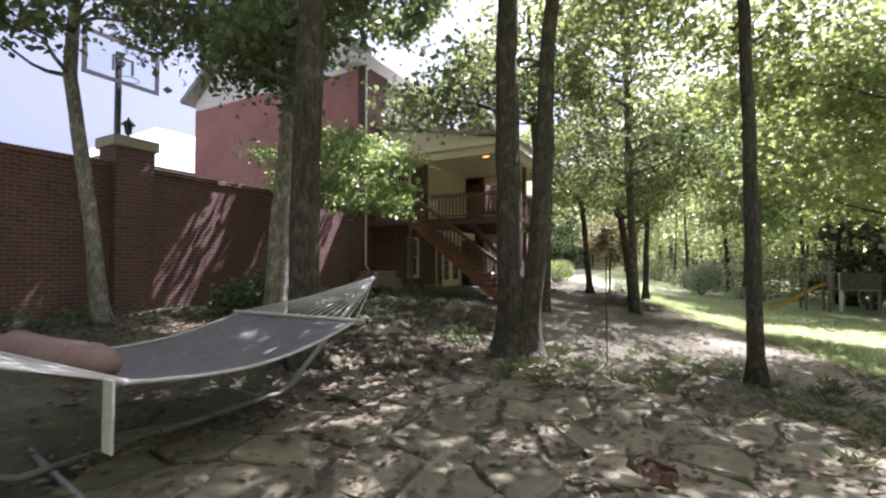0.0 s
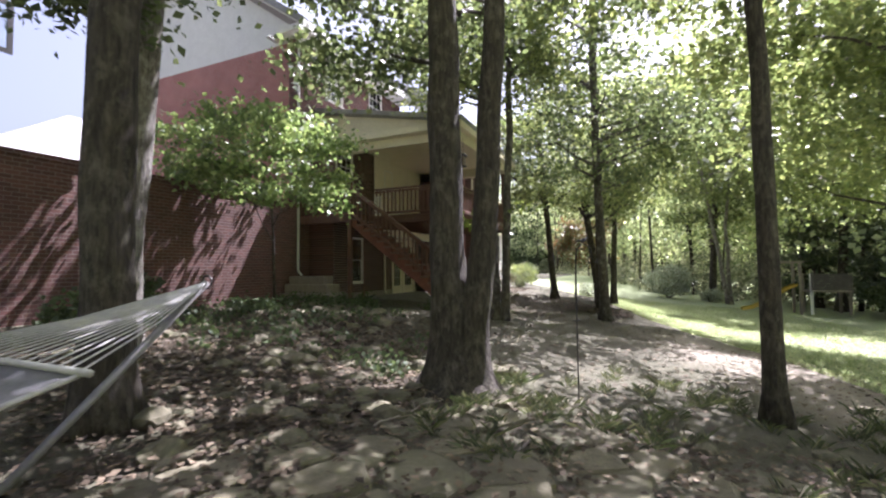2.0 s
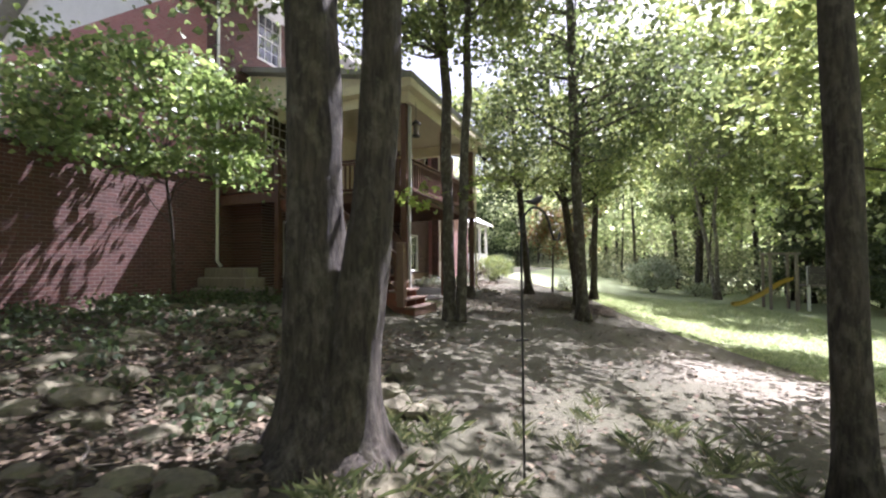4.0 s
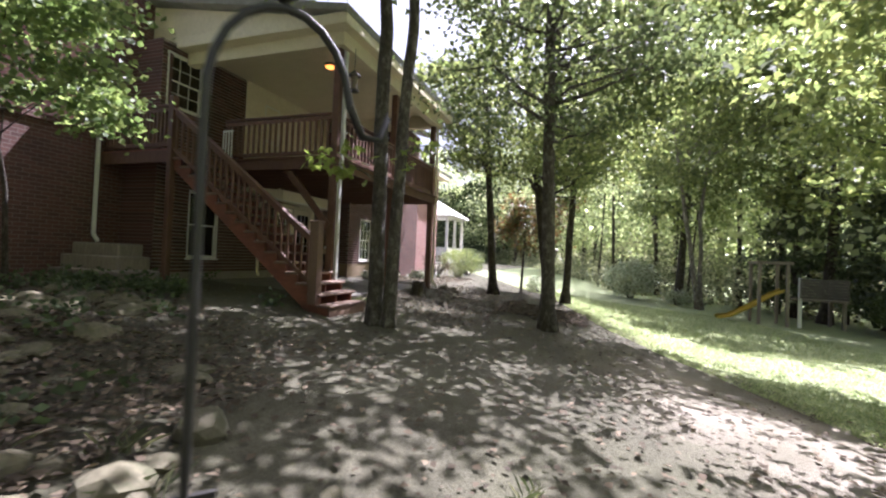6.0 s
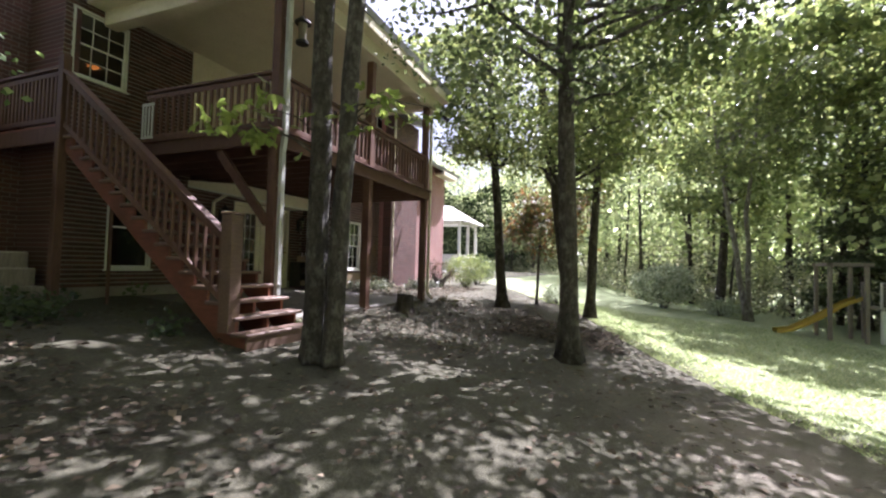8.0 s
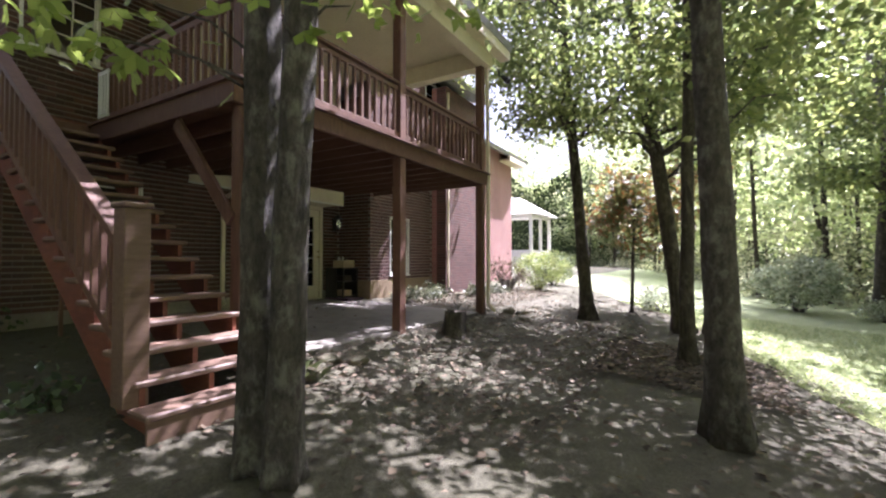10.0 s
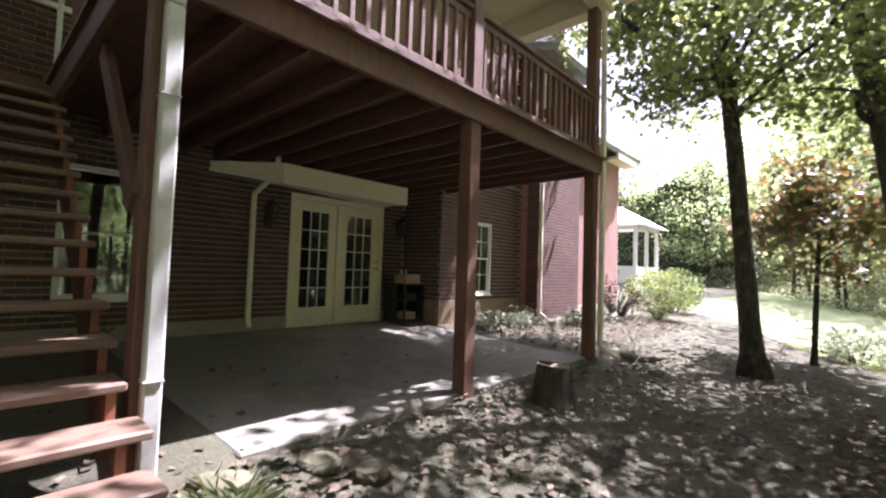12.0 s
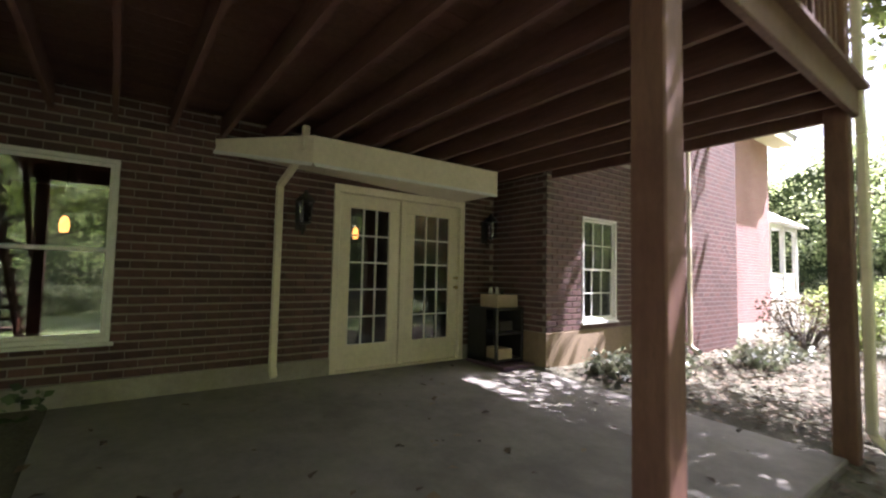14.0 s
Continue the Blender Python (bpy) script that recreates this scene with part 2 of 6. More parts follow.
M = {
    "ground": ground_mat(),
    "concrete": surface("concrete", (0.135, 0.124, 0.10), (0.215, 0.198, 0.163), 0.85, 1.5, relief=0.15, dist=0.004, stain=(0.10, 0.09, 0.072)),
    "footing": surface("footing", (0.25, 0.22, 0.18), (0.36, 0.33, 0.27), 0.9, 3),
    "footing_tan": surface("tan_render", (0.20, 0.145, 0.085), (0.29, 0.215, 0.13), 0.9, 3),
    "mortar": surface("mortar", (0.25, 0.215, 0.18), (0.34, 0.295, 0.25), 0.95, 6, relief=0.4, dist=0.004),
    # one house brick: darker copies for shaded walls, lighter ones for brightly lit walls
    "brick": surface("brick", (0.065, 0.036, 0.03), (0.125, 0.062, 0.051), 0.85, 9, relief=0.4, dist=0.004, vary=0.3),
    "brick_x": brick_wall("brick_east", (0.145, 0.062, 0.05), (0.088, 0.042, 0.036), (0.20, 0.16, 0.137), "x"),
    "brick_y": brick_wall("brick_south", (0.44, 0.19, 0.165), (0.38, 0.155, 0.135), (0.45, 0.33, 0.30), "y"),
    "brick_sunlit": brick_wall("brick_far", (0.38, 0.19, 0.17), (0.32, 0.155, 0.14), (0.48, 0.38, 0.35), "x"),
    "white": surface("white_paint", (0.70, 0.69, 0.64), (0.80, 0.79, 0.74), 0.5, 3, relief=0.08, dist=0.003),
    "cream": surface("cream_paint", (0.72, 0.64, 0.47), (0.81, 0.73, 0.56), 0.5, 3, relief=0.08, dist=0.003),
    "deck": surface("stained_wood", (0.10, 0.05, 0.034), (0.185, 0.095, 0.063), 0.65, 5, (6, 6, 1), 0.3, 0.004, stain=(0.09, 0.035, 0.025), vary=0.15),
    "deck_x": surface("stained_boards", (0.14, 0.046, 0.028), (0.25, 0.09, 0.055), 0.55, 5, (1, 6, 6), 0.3, 0.004, stain=(0.09, 0.035, 0.025), vary=0.15),
    "tread": surface("worn_tread", (0.125, 0.075, 0.05), (0.22, 0.14, 0.098), 0.6, 5, (6, 1, 6), 0.3, 0.004, stain=(0.15, 0.085, 0.055), vary=0.12),
    "joist": surface("dark_joist", (0.10, 0.05, 0.035), (0.17, 0.085, 0.06), 0.75, 5, (1, 6, 6), 0.3, 0.004),
    "roof": surface("shingle", (0.24, 0.235, 0.23), (0.38, 0.375, 0.37), 0.9, 4, relief=0.5, dist=0.01),
    "bark": bark_mat("bark", (0.02, 0.016, 0.012), (0.095, 0.078, 0.058), (0.16, 0.147, 0.11)),
    "bark_mid": bark_mat("mid_bark", (0.04, 0.035, 0.029), (0.13, 0.112, 0.092), (0.27, 0.255, 0.215), 0.4),
    "pipe": surface("dull_white_paint", (0.46, 0.46, 0.43), (0.58, 0.58, 0.54), 0.5, 5, relief=0.08, dist=0.003, stain=(0.36, 0.35, 0.31)),
    "fort": surface("dark_boards", (0.07, 0.06, 0.052), (0.13, 0.115, 0.10), 0.85, 4, (1, 6, 6)),
    "bark_pale": bark_mat("pale_bark", (0.07, 0.062, 0.054), (0.33, 0.30, 0.265), (0.46, 0.45, 0.41)),
    "stone": surface("flagstone", (0.085, 0.077, 0.046), (0.18, 0.16, 0.10), 0.9, 3.5, relief=0.6, dist=0.02, stain=(0.085, 0.09, 0.045), vary=0.2),
    "iron": surface("black_iron", (0.012, 0.011, 0.01), (0.03, 0.028, 0.025), 0.5, 12, relief=0.2, dist=0.002),
    "rope": surface("rope", (0.34, 0.33, 0.31), (0.50, 0.49, 0.46), 0.9, 20),
    "fabric": surface("hammock_fabric", (0.20, 0.20, 0.20), (0.31, 0.305, 0.30), 0.9, 10, relief=0.3, dist=0.003),
    "yellow": surface("yellow_plastic", (0.62, 0.46, 0.06), (0.74, 0.58, 0.12), 0.45, 3, relief=0.05),
    "timber": surface("weathered_timber", (0.17, 0.14, 0.11), (0.30, 0.26, 0.21), 0.85, 4, (6, 6, 1)),
    # stands for the room's dimness; also the storage box's own dark colour
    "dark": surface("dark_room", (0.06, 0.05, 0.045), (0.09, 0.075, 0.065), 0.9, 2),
    "glass": glass_mat("glass"),
    "acrylic": glass_mat("clear_acrylic", (0.95, 0.97, 0.97), 1.35),
    "leaf_oak": leaf_mat("oak_leaf", [(0.0, (0.06, 0.08, 0.04)), (0.6, (0.105, 0.135, 0.062)), (1.0, (0.17, 0.195, 0.095))], 0.45),
    "leaf_light": leaf_mat("maple_leaf", [(0.0, (0.09, 0.12, 0.05)), (0.6, (0.165, 0.20, 0.08)), (1.0, (0.27, 0.29, 0.125))], 0.5),
    "leaf_spray": leaf_mat("spray_leaf", [(0.0, (0.10, 0.15, 0.04)), (0.6, (0.19, 0.24, 0.06)), (1.0, (0.32, 0.33, 0.09))], 0.6),
    "leaf_red": leaf_mat("red_leaf", [(0.0, (0.09, 0.11, 0.045)), (0.55, (0.17, 0.17, 0.07)), (0.8, (0.19, 0.11, 0.05)), (1.0, (0.26, 0.11, 0.05))], 0.28),
    "leaf_dead": leaf_mat("dead_leaf", [(0.0, (0.04, 0.03, 0.019)), (0.6, (0.088, 0.065, 0.04)), (0.9, (0.17, 0.13, 0.085)), (1.0, (0.22, 0.175, 0.12))], 0.1, 0.95),
    "far": far_mat(),
    "leaf_dark": leaf_mat("conifer_leaf", [(0.0, (0.05, 0.07, 0.04)), (1.0, (0.13, 0.16, 0.085))], 0.35),
    "leaf_far": leaf_mat("woodland_leaf", [(0.0, (0.14, 0.18, 0.10)), (0.5, (0.29, 0.335, 0.195)), (1.0, (0.52, 0.55, 0.38))], 0.6),
    "leaf_brush": leaf_mat("brush_leaf", [(0.0, (0.11, 0.125, 0.08)), (0.5, (0.25, 0.265, 0.175)), (1.0, (0.5, 0.49, 0.39))], 0.4),
    "leaf_pale": leaf_mat("pale_leaf", [(0.0, (0.16, 0.20, 0.12)), (1.0, (0.55, 0.58, 0.50))], 0.3),
    "grass": leaf_mat("grass_blade", [(0.0, (0.17, 0.22, 0.10)), (0.6, (0.29, 0.34, 0.18)), (1.0, (0.44, 0.46, 0.30))], 0.45),
    "grass_dull": leaf_mat("dull_blade", [(0.0, (0.05, 0.068, 0.032)), (0.6, (0.09, 0.108, 0.05)), (1.0, (0.19, 0.19, 0.11))], 0.3),
    "leaf_mid": leaf_mat("dogwood_leaf", [(0.0, (0.08, 0.12, 0.045)), (0.6, (0.15, 0.205, 0.075)), (1.0, (0.26, 0.31, 0.13))], 0.5),
    "leaf_grey": leaf_mat("silvery_leaf", [(0.0, (0.07, 0.085, 0.06)), (0.7, (0.14, 0.15, 0.11)), (1.0, (0.24, 0.24, 0.19))], 0.3),
    "rotwood": surface("rotten_wood", (0.06, 0.03, 0.02), (0.17, 0.085, 0.05), 0.95, 10, (1, 1, 0.4), 0.9, 0.03),
    "brick_rest": island_brick(),
    "leaf_low": leaf_mat("ground_leaf", [(0.0, (0.04, 0.06, 0.03)), (1.0, (0.10, 0.135, 0.06))], 0.3, 0.7),
    "brass": surface("brass", (0.35, 0.26, 0.10), (0.5, 0.38, 0.16), 0.35, 10, relief=0.05, metal=0.9),
    "card": surface("cardboard", (0.40, 0.30, 0.19), (0.52, 0.41, 0.28), 0.8, 4, relief=0.1),
    "mat": surface("purple_mat", (0.06, 0.03, 0.06), (0.11, 0.06, 0.10), 0.9, 8),
    "steel": surface("steel_tube", (0.16, 0.155, 0.15), (0.26, 0.255, 0.25), 0.5, 8, relief=0.15, metal=0.3),
    "pillow": surface("pillow_cloth", (0.15, 0.095, 0.08), (0.25, 0.165, 0.14), 0.9, 8, relief=0.3),
    "lamp": glow_mat("lamp_glow", (1.0, 0.33, 0.05), 0.7),
}

# ---- building helpers ----
def box(bm, x0, x1, y0, y1, z0, z1, bevel=0.0):
    r = bmesh.ops.create_cube(bm, size=1.0, matrix=Matrix.Translation(((x0 + x1) / 2, (y0 + y1) / 2, (z0 + z1) / 2)) @ Matrix.Diagonal((abs(x1 - x0), abs(y1 - y0), abs(z1 - z0), 1)))
    if bevel:
        es = list({e for v in r["verts"] for e in v.link_edges})
        bmesh.ops.bevel(bm, geom=es, offset=bevel, segments=1, affect="EDGES")


def beam(bm, a, b, w, h, bevel=0.0):
    """A bar of section w x h (h upright) from a to b."""
    a, b = Vector(a), Vector(b)
    d = b - a
    x = d.normalized()
    up = Vector((0, 0, 1)) if abs(x.z) < 0.98 else Vector((1, 0, 0))
    y = up.cross(x).normalized()
    z = x.cross(y)
    m = Matrix((x, y, z)).transposed().to_4x4()
    r = bmesh.ops.create_cube(bm, size=1.0, matrix=Matrix.Translation((a + b) / 2) @ m @ Matrix.Diagonal((d.length, w, h, 1)))
    if bevel:
        bmesh.ops.bevel(bm, geom=list({e for v in r["verts"] for e in v.link_edges}), offset=bevel, segments=1, affect="EDGES")


def tube(bm, pts, radii, sides=10, flare=None, cap=True):
    """A tapered tube through points; rings stay joined."""
    rings, pts = [], [Vector(p) for p in pts]
    for i, p in enumerate(pts):
        d = (pts[min(i + 1, len(pts) - 1)] - pts[max(i - 1, 0)]).normalized()
        u = (Vector((1, 0, 0)) if abs(d.x) < 0.8 else Vector((0, 1, 0)))
        s = d.cross(u).normalized()
        c = d.cross(s)
        ring = []
        for k in range(sides):
            a = 2 * math.pi * k / sides
            r = radii[i] * (flare(i, a) if flare else 1.0)
            ring.append(bm.verts.new(p + (s * math.cos(a) + c * math.sin(a)) * r))
        rings.append(ring)
    for r0, r1 in zip(rings, rings[1:]):
        for k in range(sides):
            bm.faces.new((r0[k], r0[(k + 1) % sides], r1[(k + 1) % sides], r1[k]))
    if cap:
        bm.faces.new(rings[0])
        bm.faces.new(rings[-1])


def mesh_of(name, bm, material, smooth=False):
    bmesh.ops.recalc_face_normals(bm, faces=bm.faces)
    me = bpy.data.meshes.new(name)
    bm.to_mesh(me)
    bm.free()
    me.materials.append(material)
    if smooth:
        me.shade_smooth()
    return me


def part(name, bm, material, parent, label="", smooth=False):
    ob = new(name, mesh_of(name, bm, material, smooth))
    ob.parent = parent
    return tagged(ob, label) if label else ob


def thing(name, label, category, place=(0, 0, 0), group="", kind=""):
    ob = new(name)
    ob.location = place
    return tagged(ob, label, category, group, kind)


def solid(name, bm, material, label="", category="", group="", kind="structure", smooth=False):
    return tagged(new(name, mesh_of(name, bm, material, smooth)), label, category, group, kind)


def cells(bm, axis, at, a, b, z0, z1, openings):
    """A wall between at[0] and at[1] on its axis, from a to b along the other one, with openings (a, b, z0, z1) cut through."""
    us = sorted({a, b, *[o[0] for o in openings], *[o[1] for o in openings]})
    zs = sorted({z0, z1, *[o[2] for o in openings], *[o[3] for o in openings]})
    us, zs = [u for u in us if a <= u <= b], [z for z in zs if z0 <= z <= z1]
    for u0, u1 in zip(us, us[1:]):
        for w0, w1 in zip(zs, zs[1:]):
            cu, cz = (u0 + u1) / 2, (w0 + w1) / 2
            if any(o[0] < cu < o[1] and o[2] < cz < o[3] for o in openings):
                continue
            if axis == "x":
                box(bm, at[0], at[1], u0, u1, w0, w1)
            else:
                box(bm, u0, u1, at[0], at[1], w0, w1)


def quads(name, verts, material):
    """Many loose four-cornered leaves from an array (n, 4, 3), as one mesh."""
    k = len(verts)
    me = bpy.data.meshes.new(name)
    me.vertices.add(4 * k)
    me.vertices.foreach_set("co", np.ascontiguousarray(verts, dtype=np.float32).ravel())
    me.loops.add(4 * k)
    me.loops.foreach_set("vertex_index", np.arange(4 * k, dtype=np.int32))
    me.polygons.add(k)
    me.polygons.foreach_set("loop_start", np.arange(0, 4 * k, 4, dtype=np.int32))
    me.update(calc_edges=True)
    me.materials.append(material)
    return me


def leaf_quads(rng, centres, size, droop=0.35, flat=0.0):
    """A folded, pointed leaf at each centre, turned at random."""
    k = len(centres)
    s = size * rng.uniform(0.6, 1.35, (k, 1))
    d = rng.normal(size=(k, 3))
    d[:, 2] = d[:, 2] * (0.6 - 0.5 * flat) - droop
    d /= np.linalg.norm(d, axis=1, keepdims=True)
    r = rng.normal(size=(k, 3))
    r[:, 2] *= 1 - flat
    w = np.cross(d, r)
    w /= np.linalg.norm(w, axis=1, keepdims=True) + 1e-9
    up = np.cross(w, d)
    c = centres
    return np.stack([c, c + d * s * 0.45 + w * s * 0.36 + up * s * 0.1, c + d * s, c + d * s * 0.5 - w * s * 0.36 + up * s * 0.1], axis=1)

# ---- ground ----
def ground_z(x, y):
    """The slope of the yard: high along the house, falling to the lawn; the flagstone terrace at the start lies higher."""
    z = np.interp(x, (-30, -12, -9.4, -5.6, -4, -2, 0, 1.5, 8, 20, 60), (0.6, 0.5, 0.44, 0.27, 0.03, -0.12, -0.37, -0.48, -0.85, -1.0, -1.0))
    s = np.clip((7 - np.asarray(y)) / 5, 0, 1)
    z = z + 0.35 * s * s * (3 - 2 * s) * np.clip((np.asarray(x) + 4) / 3, 0, 1)
    return z


def lawn_edge(y):
    return np.interp(y, (-20, 4, 8, 11, 13.5, 16.4, 19.2, 22, 25, 28, 30, 34, 60), (9, 7, 4.9, 3.5, 2.65, 1.2, 0.1, -0.8, -1.9, -4.2, -6, -8, -8.2))


def ground():
    xs = np.concatenate([[-400, -150, -70, -40, -25, -16], np.arange(-12, 12.01, 0.2), [14, 17, 21, 27, 35, 50, 80, 160, 400]])
    ys = np.concatenate([[-400, -150, -60, -25, -12, -7], np.arange(-4, 34.01, 0.2), [36, 40, 46, 55, 70, 110, 200, 400]])
    X, Y = np.meshgrid(xs, ys)
    near = (X > -12) & (X < 12) & (Y > -4) & (Y < 34)
    rough = np.array([noise.noise((x * 0.9, y * 0.9, 0)) * 0.05 + noise.noise((x * 3, y * 3, 4)) * 0.02 for x, y in zip(X.ravel(), Y.ravel())]).reshape(X.shape)
    lawn = np.clip((X - lawn_edge(Y)) / 0.9 * 0.5 + 0.5, 0, 1)
    Z = ground_z(X, Y) + rough * near * (1 - 0.7 * lawn)
    under = (X < -5.6) & (X > -9.7) & (Y > 15.4) & (Y < 19.85)
    Z = np.where(under, np.minimum(Z, 0.15), Z)
    nx, ny = len(xs), len(ys)
    faces = [(j * nx + i, j * nx + i + 1, (j + 1) * nx + i + 1, (j + 1) * nx + i) for j in range(ny - 1) for i in range(nx - 1)]
    me = bpy.data.meshes.new("ground")
    me.from_pydata(np.stack([X.ravel(), Y.ravel(), Z.ravel()], 1).tolist(), [], faces)
    me.attributes.new("lawn", "FLOAT", "POINT").data.foreach_set("value", lawn.ravel().astype(np.float32))
    sand = np.clip(1 - np.abs((X - lawn_edge(Y) + 1.3) / 1.8), 0, 1) ** 0.7 * np.clip((Y - 7) / 2, 0, 1) * np.clip((16.5 - Y) / 3, 0, 1) * np.clip((rough * 12 + 0.75), 0, 1)
    me.attributes.new("sand", "FLOAT", "POINT").data.foreach_set("value", sand.ravel().astype(np.float32))
    me.materials.append(M["ground"])
    me.shade_smooth()
    tagged(new("ground", me), "bare brown soil with leaf litter beside a mown green lawn", "ground", "", "structure")


ground()

# ---- house ----
WX, UX, VX = -9.4, -10.4, -8.4          # lower rear wall, upper rear wall, wing
SOUTH, STEP, NORTH, END = 13.25, 13.9, 20.1, 28.4
PATIO, DECK, CEIL, EAVE = 0.44, 3.15, 5.72, 9.2
DOOR = (17.58, 19.52, 0.42, 2.62)
BIG_WIN = (14.72, 15.58, 0.95, 2.54)
WING_WIN = (20.86, 21.70, 0.97, 2.46)
UP_WIN = ((14.75, 15.74, 7.5, 9.0), (17.5, 18.5, 7.5, 9.0))
STAIR_WIN = (14.02, 14.95, 4.3, 5.5)
WING_UP = (22.5, 24.2, 5.5, 7.6)
FX, FY0, FY1 = -7.93, 22.85, 24.9          # projecting bay
BX, BY1 = -9.4, 31.4                        # far end of the house

bm = bmesh.new()
cells(bm, "x", (WX - 0.3, WX - 0.008), STEP, NORTH, PATIO + 0.18, CEIL, [DOOR, BIG_WIN, STAIR_WIN])
wall_rear = solid("wall_rear", bm, M["mortar"], "dark red brick rear wall with pale mortar joints", "wall")
bm = bmesh.new()
cells(bm, "x", (UX - 0.3, UX), SOUTH, STEP, 0.2, EAVE, [])
cells(bm, "x", (UX - 0.3, UX), STEP, NORTH, CEIL, EAVE, [UP_WIN[0], UP_WIN[1]])
box(bm, UX - 0.3, WX - 0.01, STEP - 0.002, STEP + 0.25, 0.2, CEIL)
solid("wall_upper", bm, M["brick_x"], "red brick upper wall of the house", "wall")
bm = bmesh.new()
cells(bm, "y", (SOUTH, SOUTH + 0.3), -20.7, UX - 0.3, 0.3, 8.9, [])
# lighter copy of the house brick; the gable's brightness is in the colour
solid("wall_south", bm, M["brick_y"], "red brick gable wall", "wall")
bm = bmesh.new()
cells(bm, "x", (VX - 0.3, VX), NORTH, 24.8, 3.4, 8.6, [WING_UP])
box(bm, WX - 0.3, VX - 0.3, NORTH, NORTH + 0.3, 3.4, 8.6)
solid("wall_wing", bm, M["brick_x"], "red brick wall of the house wing", "wall")
bm = bmesh.new()
cells(bm, "x", (VX - 0.3, VX - 0.008), NORTH + 0.008, FY0, 0.2, 3.4, [WING_WIN])
wall_wing_low = solid("wall_wing_low", bm, M["mortar"], "dark red brick wall of the wing with pale mortar joints", "wall")
bm = bmesh.new()
box(bm, -0.3, -0.008, -0.02, VX - 0.3 - WX, 0.2, 3.4)
wall_return = solid("wall_return", bm, M["mortar"], "dark red brick return beside the french doors", "wall")
wall_return.matrix_world = pose(WX, NORTH, 0, 0, 0, -90)
bm = bmesh.new()
box(bm, VX - 0.1, VX + 0.014, NORTH - 0.012, FY0, 0.1, 0.86, 0.004)
box(bm, WX + 0.03, VX - 0.1, NORTH - 0.014, NORTH + 0.05, 0.1, 0.86, 0.004)
solid("footing_wing", bm, M["footing_tan"], "tan rendered footing of the wing", "footing")
bm = bmesh.new()
ring = ((-20.7, 8.9), (UX, 8.9), (UX, 9.3), (-15.5, 13.0), (-20.7, 9.3))
front, back = [[bm.verts.new((x, y, z)) for x, z in ring] for y in (SOUTH + 0.02, SOUTH + 0.3)]
bm.faces.new(front)
bm.faces.new(back)
for i in range(5):
    bm.faces.new((front[i], front[(i + 1) % 5], back[(i + 1) % 5], back[i]))
solid("wall_gable", bm, M["white"], "white sided gable end", "wall")
bm = bmesh.new()
beam(bm, (-9.85, (SOUTH + NORTH) / 2, 9.3), (-15.5, (SOUTH + NORTH) / 2, 13.3), NORTH - SOUTH + 0.9, 0.2)
beam(bm, (-21.2, (SOUTH + NORTH) / 2, 9.3), (-15.5, (SOUTH + NORTH) / 2, 13.3), NORTH - SOUTH + 0.9, 0.2)
solid("roof_main", bm, M["roof"], "grey shingled main roof", "roof")
bm = bmesh.new()
box(bm, UX - 0.05, -9.8, SOUTH - 0.008, NORTH, 9.0, 9.2, 0.01)
box(bm, -9.8, -9.72, SOUTH - 0.45, NORTH, 9.0, 9.28, 0.01)
box(bm, -11.3, -9.8, SOUTH - 0.45, SOUTH - 0.01, 9.0, 9.2, 0.01)
beam(bm, (-9.8, SOUTH - 0.35, 9.25), (-15.5, SOUTH - 0.35, 13.2), 0.05, 0.25)
solid("trim_eave", bm, M["white"], "white painted eave and gutter", "eave")
bm = bmesh.new()
cells(bm, "x", (FX - 0.3, FX), FY0, FY1, 0.2, 6.4, [])
box(bm, -11, FX - 0.3, FY1 - 0.3, FY1, 0.2, 6.4)
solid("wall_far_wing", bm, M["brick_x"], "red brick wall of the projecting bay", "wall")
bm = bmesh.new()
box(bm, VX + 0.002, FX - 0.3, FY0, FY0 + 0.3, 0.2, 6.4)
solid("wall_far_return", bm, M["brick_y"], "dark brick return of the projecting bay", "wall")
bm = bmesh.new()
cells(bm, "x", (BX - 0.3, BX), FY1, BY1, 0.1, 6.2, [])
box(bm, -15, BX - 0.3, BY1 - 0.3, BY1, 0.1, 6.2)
# sunlit copy of the house brick, its pink glare put into the colour
solid("wall_far_end", bm, M["brick_sunlit"], "sunlit pinkish brick wall at the house's far end", "wall")
bm = bmesh.new()
beam(bm, (BX + 0.5, (FY1 + BY1) / 2 + 0.4, 6.0), (-15, (FY1 + BY1) / 2 + 0.4, 8.6), BY1 - FY1 + 1.0, 0.16)
solid("roof_far_end", bm, M["roof"], "grey shingled roof of the house's far end", "roof")
bm = bmesh.new()
beam(bm, (FX + 0.4, (FY0 + FY1) / 2, 6.5), (-13, (FY0 + FY1) / 2, 8.2), FY1 - FY0 + 0.5, 0.16)
solid("roof_far_wing", bm, M["roof"], "grey shingled roof of the projecting bay", "roof")
bm = bmesh.new()
box(bm, BX + 0.002, BX + 0.42, BY1 - 1.4, BY1 + 0.5, 5.72, 5.82, 0.01)
box(bm, BX + 0.42, BX + 0.52, BY1 - 1.4, BY1 + 0.5, 5.70, 5.92, 0.01)
solid("trim_far_eave", bm, M["cream"], "cream eave at the house's far end", "eave")
bm = bmesh.new()
beam(bm, (VX + 0.4, 22.5, 8.65), (-13, 22.5, 11.5), 5.4, 0.2)
solid("roof_wing", bm, M["roof"], "grey shingled roof of the wing", "roof")
bm = bmesh.new()
box(bm, VX + 0.002, VX + 0.42, NORTH - 0.2, 25.1, 8.45, 8.58, 0.01)
solid("trim_wing_eave", bm, M["white"], "white eave of the wing", "eave")
bm = bmesh.new()
